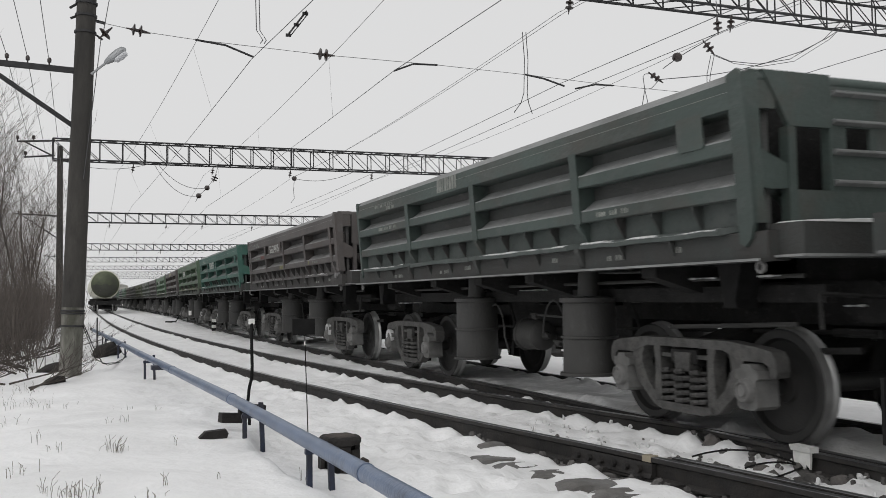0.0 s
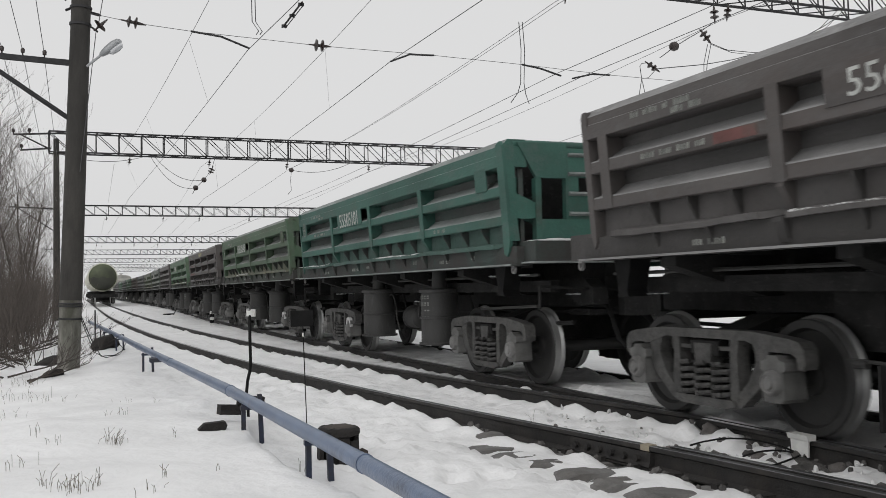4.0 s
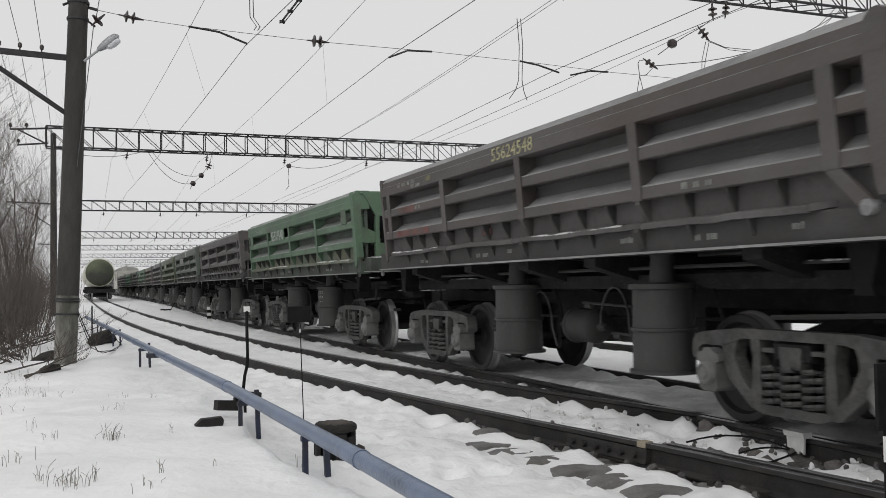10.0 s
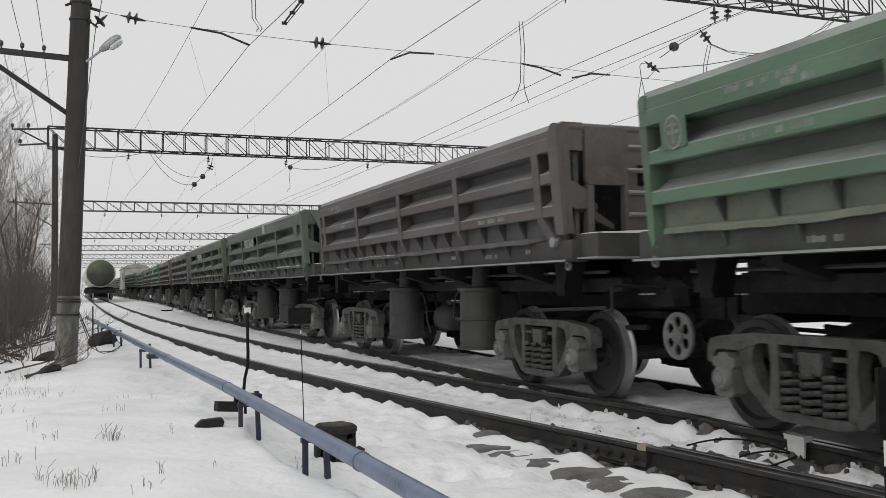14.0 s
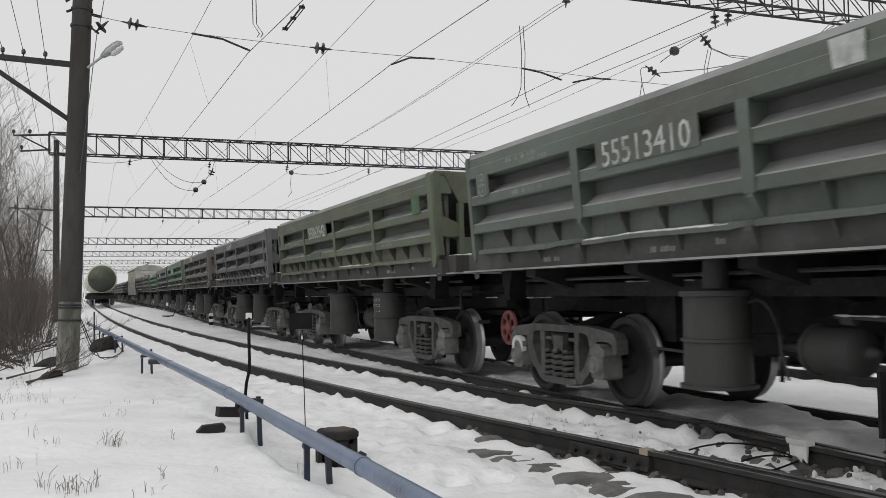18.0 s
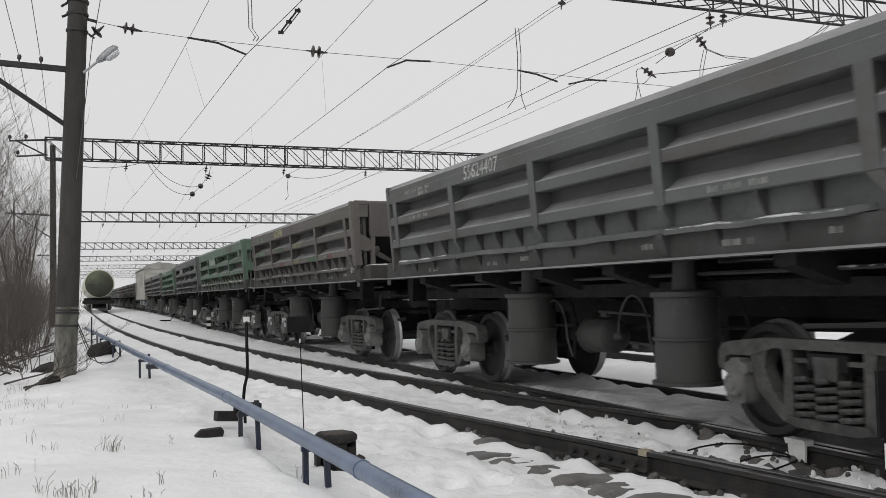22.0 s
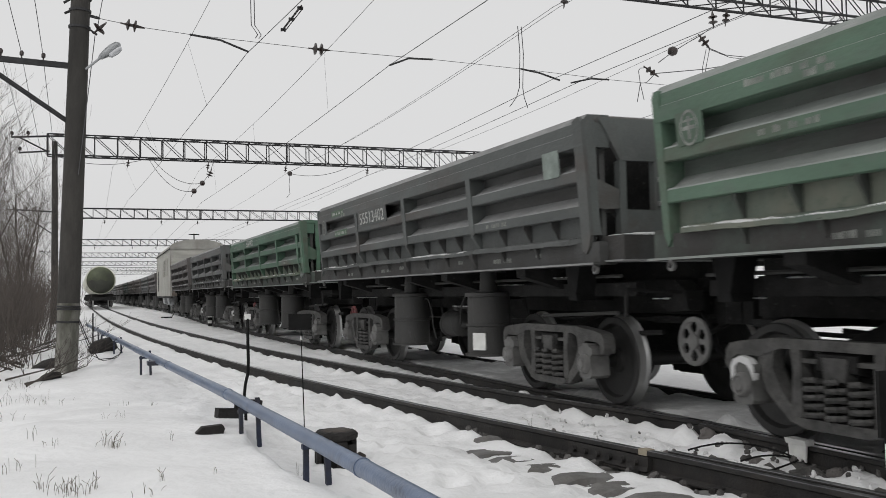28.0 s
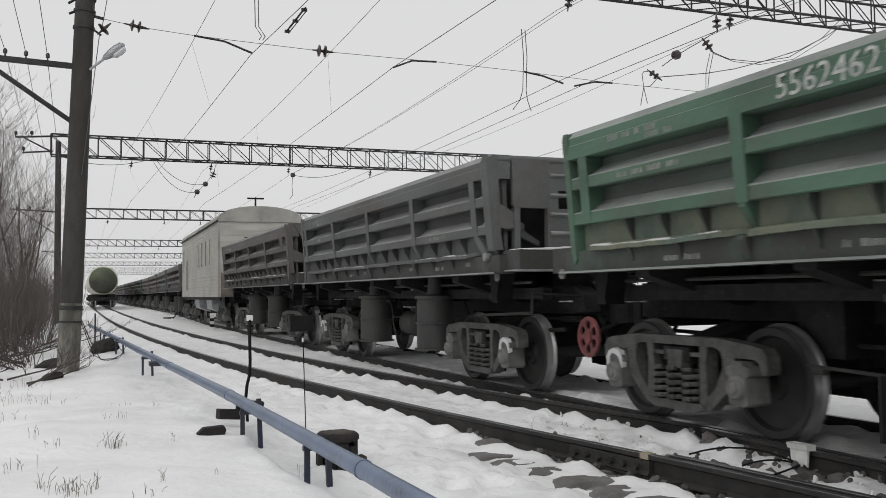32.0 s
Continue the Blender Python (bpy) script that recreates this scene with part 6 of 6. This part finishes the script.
# loose stones by the crossing
rs = random.Random(11)
stones = bmesh.new()
for q in range(30):
    x, y = rs.uniform(4.25, 5.45), rs.uniform(3.6, 8.6)
    if rough(x, y, 1.7, 12) < 0.02 and rs.random() < 0.75:
        continue
    r = rs.uniform(0.012, 0.032)
    m = Matrix.Translation((x, y, snow_height(x, y) + r * 0.3)) @ Euler((rs.uniform(0, 3), rs.uniform(0, 3), 0)).to_matrix().to_4x4() @ Matrix.Diagonal((r, r * rs.uniform(0.6, 1.2), r * 0.7, 1))
    bmesh.ops.create_icosphere(stones, subdivisions=1, radius=1.0, matrix=m)
solid("ballast_stones", stones, STONE, "dark broken stones lying through the snow by the crossing", "stones", kind="stuff")
clods = bmesh.new()
for q in range(150):
    y = rs.uniform(3.4, 8.8)
    x = rs.uniform(side_rail(y) + 0.10, 5.36)
    r = rs.uniform(0.01, 0.035)
    m = Matrix.Translation((x, y, snow_height(x, y) + r * 0.15)) @ Euler((rs.uniform(0, 3), rs.uniform(0, 3), rs.uniform(0, 3))).to_matrix().to_4x4() @ Matrix.Diagonal((r, r * rs.uniform(0.5, 1.3), r * rs.uniform(0.3, 0.6), 1))
    bmesh.ops.create_icosphere(clods, subdivisions=2, radius=1.0, matrix=m)
for v in clods.verts:
    v.co += Vector((1, 1, 1)) * 0.012 * noise.noise(v.co * 40)
solid("snow_clods", clods, DIRTY_SNOW, "broken clods of trodden snow by the crossing", "snow", kind="stuff", smooth=True)
wet = bmesh.new()
for q in range(300):
    y = rs.uniform(2.6, 8.2)
    n = side_rail(y)
    if q % 3:
        x = n - 0.06 - abs(rs.gauss(0, 0.09))
    elif q % 2:
        x = XC - 0.86 - abs(rs.gauss(0, 0.07))
    else:
        x, y = rs.gauss(5.12, 0.16), rs.gauss(5.2, 0.7)
    r = rs.uniform(0.018, 0.042)
    m = Matrix.Translation((x, y, snow_height(x, y) + r * 0.25)) @ Euler((rs.uniform(0, 3), rs.uniform(0, 3), rs.uniform(0, 3))).to_matrix().to_4x4() @ Matrix.Diagonal((r, r * rs.uniform(0.6, 1.4), r * rs.uniform(0.5, 0.9), 1))
    bmesh.ops.create_icosphere(wet, subdivisions=1, radius=1.0, matrix=m)
solid("wet_ballast", wet, BALLAST, "dark wet ballast showing along the rails", "stones", kind="stuff")
for q in range(5):
    x, y = rs.uniform(4.35, 5.3), rs.uniform(4.4, 7.6)
    r = rs.uniform(0.05, 0.09)
    bm = bmesh.new()
    bmesh.ops.create_icosphere(bm, subdivisions=2, radius=1.0, matrix=Matrix.Diagonal((r, r * 0.8, r * 0.7, 1)))
    for v in bm.verts:
        v.co *= 1 + 0.55 * noise.noise(v.co * 12 + Vector((q, 0, 0)))
    solid("rock", bm, STONE, "grey broken rock half sunk in snow by the rail", "rock", "rocks by the crossing", at=(x, y, snow_height(x, y) + 0.01))
for x, y, w in ((3.62, 7.9, 0.16), (3.5, 7.3, 0.10)):
    bm = bmesh.new()
    bmesh.ops.create_icosphere(bm, subdivisions=2, radius=1.0, matrix=Matrix.Diagonal((w, w * 0.8, w * 0.35, 1)))
    for v in bm.verts:
        v.co *= 1 + 0.3 * noise.noise(v.co * 9)
    solid("rock", bm, SLEEPER, "grey broken rock half sunk in snow by the rail", "rock", "rocks by the crossing", at=(x, y, snow_height(x, y)))

# the old timber well beside the pipe
well = thing("timber_well", (2.05, 7.60, -0.20), "dark old round timber well with dirty snow on its lid", "well")
lid = lathe(bmesh.new(), [(0.165, 0.225), (0.185, 0.24), (0.185, 0.275), (0.165, 0.295), (0.05, 0.303)], sides=26)
for v in lid.verts:
    v.co += Vector((0.02, 0.02, 0.012)) * noise.noise(v.co * 14)
part("lid", lid, WOOD, well, "dark ragged plank lid")
part("slush", lathe(bmesh.new(), [(0.13, 0.298), (0.09, 0.307), (0.03, 0.310)], sides=11), BARK, well, "thin dirty slush on the lid")
# a solid black core stands in for the dark of the hollow
part("core", lathe(bmesh.new(), [(0.12, -0.15), (0.13, 0.22)], sides=12), BLACK, well, "black core painted as the hollow's shade")
wr = random.Random(4)
for q in range(11):
    a = 2 * math.pi * q / 11 + 0.2
    if q in (6, 7):
        continue
    st = part("stave", box(bmesh.new(), 0.135, 0.165 + wr.uniform(0, 0.02), -0.042, 0.042, -0.16, 0.22 - wr.choice((0, 0, 0.03, 0.10))), WOOD, well)
    st.rotation_euler = (0, 0, a)
part("stake", prism(bmesh.new(), [(0.16, -0.15), (0.23, -0.15), (0.235, 0.085), (0.20, 0.105), (0.17, 0.09)], -0.08, -0.02), BARK, well, "broken grey stake")
part("sill_timber", box(bmesh.new(), -0.26, 0.16, -0.22, -0.13, -0.14, -0.02), WOOD, well, bevel=0.015)

plank = solid("plank_end", prism(bmesh.new(), [(-0.14, 0.0), (0.13, -0.01), (0.15, 0.05), (0.13, 0.085), (-0.06, 0.075)], -0.05, 0.05), WOOD, "black burnt plank end sticking out of the snow", "plank", at=(1.16, 8.9, snow_height(1.16, 8.9) - 0.005))

# the short signal post with a white plate and its cable, and a thin rod
sp = thing("signal_post", (1.72, 9.95, 0.0), "thin black post with a small white plate on top", "post")
part("plate", box(bmesh.new(), -0.032, 0.032, -0.012, 0.012, 0.99, 1.05), WHITE, sp, "small white plate")
bm = bmesh.new()
pts = [(0, 0, 1.0), (0.0, 0, 0.75), (0.004, 0, 0.55), (0.0, 0.0, 0.42), (-0.03, 0.0, 0.30), (-0.045, 0, 0.15), (-0.03, 0, 0.0), (-0.02, 0, -0.35)]
for a, b in zip(pts, pts[1:]):
    tube(bm, a, b, 0.017, sides=8)
part("stem", bm, BLACK, sp)
rod = thing("marker_rod", (2.18, 9.3, -0.3), "thin dark marker rod with a black square plate in snow", "rod")
part("stem", tube(bmesh.new(), (0, 0, 0.0), (-0.03, 0, 1.20), 0.0055, sides=6), BLACK, rod)
part("plate", box(bmesh.new(), -0.155, 0.08, 0.010, 0.022, 1.185, 1.35), BLACK, rod, "square black plate", bevel=0.004)
part("tip", tube(bmesh.new(), (-0.03, 0, 1.08), (-0.031, 0, 1.12), 0.008, sides=6), WHITE, rod, "white tip")

# timber blocks under the pipe
for x, y, z, a in ((1.42, 9.32, 0.13, 14), (1.62, 9.36, 0.20, 4)):
    ob = solid("timber_block", box(bmesh.new(), -0.13, 0.13, -0.05, 0.05, -0.075, 0.02), WOOD, "dark timber block packed under the pipe", "timber", "timber blocks", at=(x, y, z - 0.02), bevel=0.012)
    ob.rotation_euler = (0, radians(6), radians(a))

# striped kerb post and a black bar by the main track, far off
kp = thing("striped_post", (5.05, 38.0, -0.14), "short white post with black stripes beside the track", "post")
for q in range(5):
    part("stripe", box(bmesh.new(), -0.075, 0.075, -0.075, 0.075, q * 0.12, q * 0.12 + 0.12), WHITE if q % 2 == 0 else BLACK, kp)
bar = thing("drain_bar", (5.1, 57.0, -0.1), "dark low bar lying on the snow", "bar")
part("bar", box(bmesh.new(), -0.35, 0.25, -0.2, 0.2, 0.0, 0.08), BLACK, bar)
part("handle", tube(bmesh.new(), (0.25, 0, 0.05), (0.45, 0, 0.42), 0.025, sides=6), BLACK, bar)

# debris at the pole's foot
for x, y, l, r, a in ((0.62, 24.2, 0.8, 0.20, 30), (-0.42, 17.7, 0.35, 0.09, 10), (-0.62, 20.6, 1.1, 0.12, 60)):
    bm = bmesh.new()
    bmesh.ops.create_icosphere(bm, subdivisions=2, radius=1.0, matrix=Matrix.Diagonal((l * 0.5, r, r, 1)))
    for v in bm.verts:
        v.co *= 1 + 0.35 * noise.noise(v.co * 5 + Vector((x, y, 0)))
    ob = solid("log", bm, WOOD, "dark rotten log lying in the snow by the pole", "log", "logs", at=(x, y, snow_height(x, y) + r * 0.5))
    ob.rotation_euler = (0, radians(-12), radians(a))
cab = [(0.0, 18.75, 1.0), (0.25, 19.5, 0.35), (0.45, 20.6, -0.05), (0.75, 21.8, -0.12), (1.05, 23.5, -0.10), (0.95, 24.5, 0.0)]
wire("ground_cable", cab, 0.010, "black slack cable from the pole to the pipe", "cable", "ground cables", BLACK)
wire("ground_cable", [(0.05, 18.75, 0.8), (0.3, 19.6, 0.1), (0.55, 20.8, -0.1), (0.9, 22.4, -0.14), (1.1, 23.8, 0.05)], 0.008, "black slack cable from the pole to the pipe", "cable", "ground cables", BLACK)
pp = thing("cable_post", (0.45, 27.5, -0.2), "thin dark steel post at the pipe's end", "post")
part("shaft", tube(bmesh.new(), (0, 0, 0), (0, 0, 1.0), 0.02, sides=8), STEEL, pp)

# ---- dry grass in the snow ----
tuft_r = random.Random(3)


grass = bmesh.new()


def tuft(x, y, n, tall, spread):
    g = snow_height(x, y)
    for q in range(n):
        a, lean = tuft_r.uniform(0, 6.3), tuft_r.uniform(0.02, 0.6) * tall
        bx, by = x + tuft_r.gauss(0, spread), y + tuft_r.gauss(0, spread)
        h = tall * tuft_r.uniform(0.3, 1.0)
        mid = (bx + lean * 0.35 * math.cos(a), by + lean * 0.35 * math.sin(a), g + h * 0.6)
        bent(grass, [(bx, by, g - 0.05), mid, (bx + lean * math.cos(a), by + lean * math.sin(a), g + h)], 0.0018, 3)


for x, y, n, tall, spread in ((0.27, 8.41, 22, 0.20, 0.035), (0.34, 8.38, 8, 0.12, 0.03), (-0.41, 7.34, 12, 0.14, 0.10), (-0.22, 6.6, 7, 0.19, 0.03), (-0.07, 6.43, 26, 0.15, 0.07), (0.0, 6.25, 14, 0.16, 0.05), (0.11, 6.42, 6, 0.20, 0.015), (0.52, 6.3, 6, 0.13, 0.02), (0.41, 5.96, 9, 0.11, 0.04), (-0.35, 9.03, 5, 0.15, 0.05), (-0.15, 8.45, 8, 0.14, 0.06), (0.46, 10.64, 5, 0.13, 0.03), (0.34, 10.93, 5, 0.10, 0.03), (-0.17, 13.58, 8, 0.14, 0.10), (-0.45, 13.56, 10, 0.16, 0.12), (0.57, 12.7, 8, 0.12, 0.07), (0.9, 12.4, 5, 0.13, 0.04), (0.79, 8.44, 4, 0.12, 0.02), (0.89, 6.47, 3, 0.08, 0.02), (1.56, 6.84, 4, 0.14, 0.02), (4.3, 8.4, 4, 0.22, 0.02), (3.75, 9.2, 3, 0.12, 0.02), (-0.7, 11.5, 10, 0.16, 0.15), (-0.9, 14.0, 22, 0.25, 0.2), (-1.0, 16.5, 26, 0.3, 0.25)):
    tuft(x, y, round(n * 0.8), tall * 0.75, spread)
solid("grass", grass, GRASS, "dry brown grass stalks poking through snow", "grass", kind="stuff")


# ---- bare trees and brush ----
tr = random.Random(21)


def grow(bm, p, d, r, length, depth, twig):
    """A branch of a bare tree, bending, with side branches."""
    steps = 4 if depth > 1 else 3
    for q in range(steps):
        d = (d + Vector((tr.gauss(0, 0.10), tr.gauss(0, 0.10), tr.uniform(0.0, 0.12)))).normalized()
        e = p + d * (length / steps)
        r2 = r * (1 - 0.75 / steps)
        tube(bm if r > 0.012 else twig, p, e, r, r2, 5 if r > 0.03 else 3, False)
        if depth > 0 and (q > 0 or depth < 3):
            for k in range(2 if depth > 1 else 2):
                a = tr.uniform(0, 6.3)
                side = (d * tr.uniform(0.75, 1.1) + Vector((math.cos(a), math.sin(a), 0.25)) * tr.uniform(0.5, 0.9)).normalized()
                grow(bm, e, side, max(r2 * 0.5, 0.0045), length * tr.uniform(0.34, 0.55), depth - 1, twig)
        p, r = e, r2


def bare_tree(tall, r):
    t = thing("tree", (0, 0, 0), "leafless grey-brown young tree beside the line", "tree", "lineside trees")
    bm, twig = bmesh.new(), bmesh.new()
    grow(bm, Vector((0, 0, -0.2)), Vector((tr.gauss(0, 0.05), tr.gauss(0, 0.05), 1)), r, tall, 3, twig)
    part("trunk", bm, BARK, t)
    part("crown", twig, TWIG, t, "fine bare twigs")
    return t


def bush(tall, n):
    t = thing("bush", (0, 0, 0), "dense leafless brown bush in the snow", "bush", "lineside bushes")
    bm = bmesh.new()
    for q in range(n):
        a = tr.uniform(0, 6.3)
        grow(bm, Vector((tr.gauss(0, 0.45), tr.gauss(0, 0.45), -0.15)), Vector((math.cos(a) * 0.35, math.sin(a) * 0.35, 1)).normalized(), 0.011, tall * tr.uniform(0.6, 1.05), 1, bm)
    part("brushwood", bm, TWIG, t, "thin brown stems")
    return t


protos = [bare_tree(tall, r) for tall, r in ((5.6, 0.055), (4.6, 0.045), (6.4, 0.07), (5.0, 0.05))]
shrubs = [bush(tall, n) for tall, n in ((2.4, 24), (1.8, 20), (2.9, 24))]


def plant(ob, x, y, first):
    m = pose(x, y, snow_height(x, y), 0, 0, tr.uniform(0, 360)) @ Matrix.Scale(1, 4)
    if first:
        ob.matrix_basis = m
    else:
        copy_thing(ob, m)


spots = []
for q in range(90):
    y = 26 + 100 * (q / 90) ** 1.3 + tr.uniform(-1, 1)
    spots.append((-1.3 - 0.020 * y - tr.uniform(0, 1) ** 1.3 * (2.0 + 0.10 * y), y))
for q, (x, y) in enumerate(spots):
    plant(protos[q % 4], x, y, q < 4)
spots = []
for q in range(120):
    y = 22 + 88 * (q / 120) ** 1.25 + tr.uniform(-1, 1)
    spots.append((-0.75 - 0.019 * y - tr.uniform(0, 1) ** 1.2 * (1.2 + 0.06 * y), y))
for q, (x, y) in enumerate(spots):
    plant(shrubs[q % 3], x, y, q < 3)
for q in range(16):
    plant(protos[q % 4], 42 + tr.uniform(0, 14), 24 + q * 4.5, False)

for q in range(40):
    x, y = -0.55 - tr.uniform(0, 1.6), tr.uniform(16.5, 30)
    bm = bmesh.new()
    a = tr.uniform(0, 3.1)
    grow(bm, Vector((0, 0, 0.03)), Vector((math.cos(a), math.sin(a), 0.12)).normalized(), 0.022, tr.uniform(0.7, 1.6), 2, bm)
    solid("dead_branch", bm, BARK, "dark dead branch lying on the snow by the brush", "branch", "dead branches", at=(x - 0.01 * y, y, snow_height(x - 0.01 * y, y)))


# ---- what moves ----
def gone(t):
    i = min(int(t), 31)
    def at(j):
        j2 = min(max(j, 0), 32)
        return GONE[j2] + (j - j2) * 5.0
    f = t - i
    a, b, c, d = at(i - 1), at(i), at(i + 1), at(i + 2)
    return b + 0.5 * f * (c - a + f * (2 * a - 5 * b + 4 * c - d + f * (3 * (b - c) + d - a)))


def motions():
    for w in TRAIN:
        y = w.location.y
        rows = []
        for t in range(33):
            at = y - GONE[t]
            rows.append((t, pose(XC + bend(at), at, 0, 0, 0, -math.degrees(math.atan((bend(at + 3.7) - bend(at - 3.7)) / 7.4)))))
        walk(w, rows)
    # the wheels roll; those with the same place in their bogie share one set of keys
    first = {}
    for w in WHEELS:
        dy = round(w.location.y, 3)
        if dy not in first:
            walk(w, [(i / 10, pose(0, dy, 0.475) @ Matrix.Rotation((gone(i / 10) - GONE[0]) / 0.475, 4, "X")) for i in range(321)])
            first[dy] = w.animation_data
        else:
            w.rotation_mode = "QUATERNION"
            keys = w.animation_data_create()
            keys.action = first[dy].action
            keys.action_slot = first[dy].action_slot


motions()
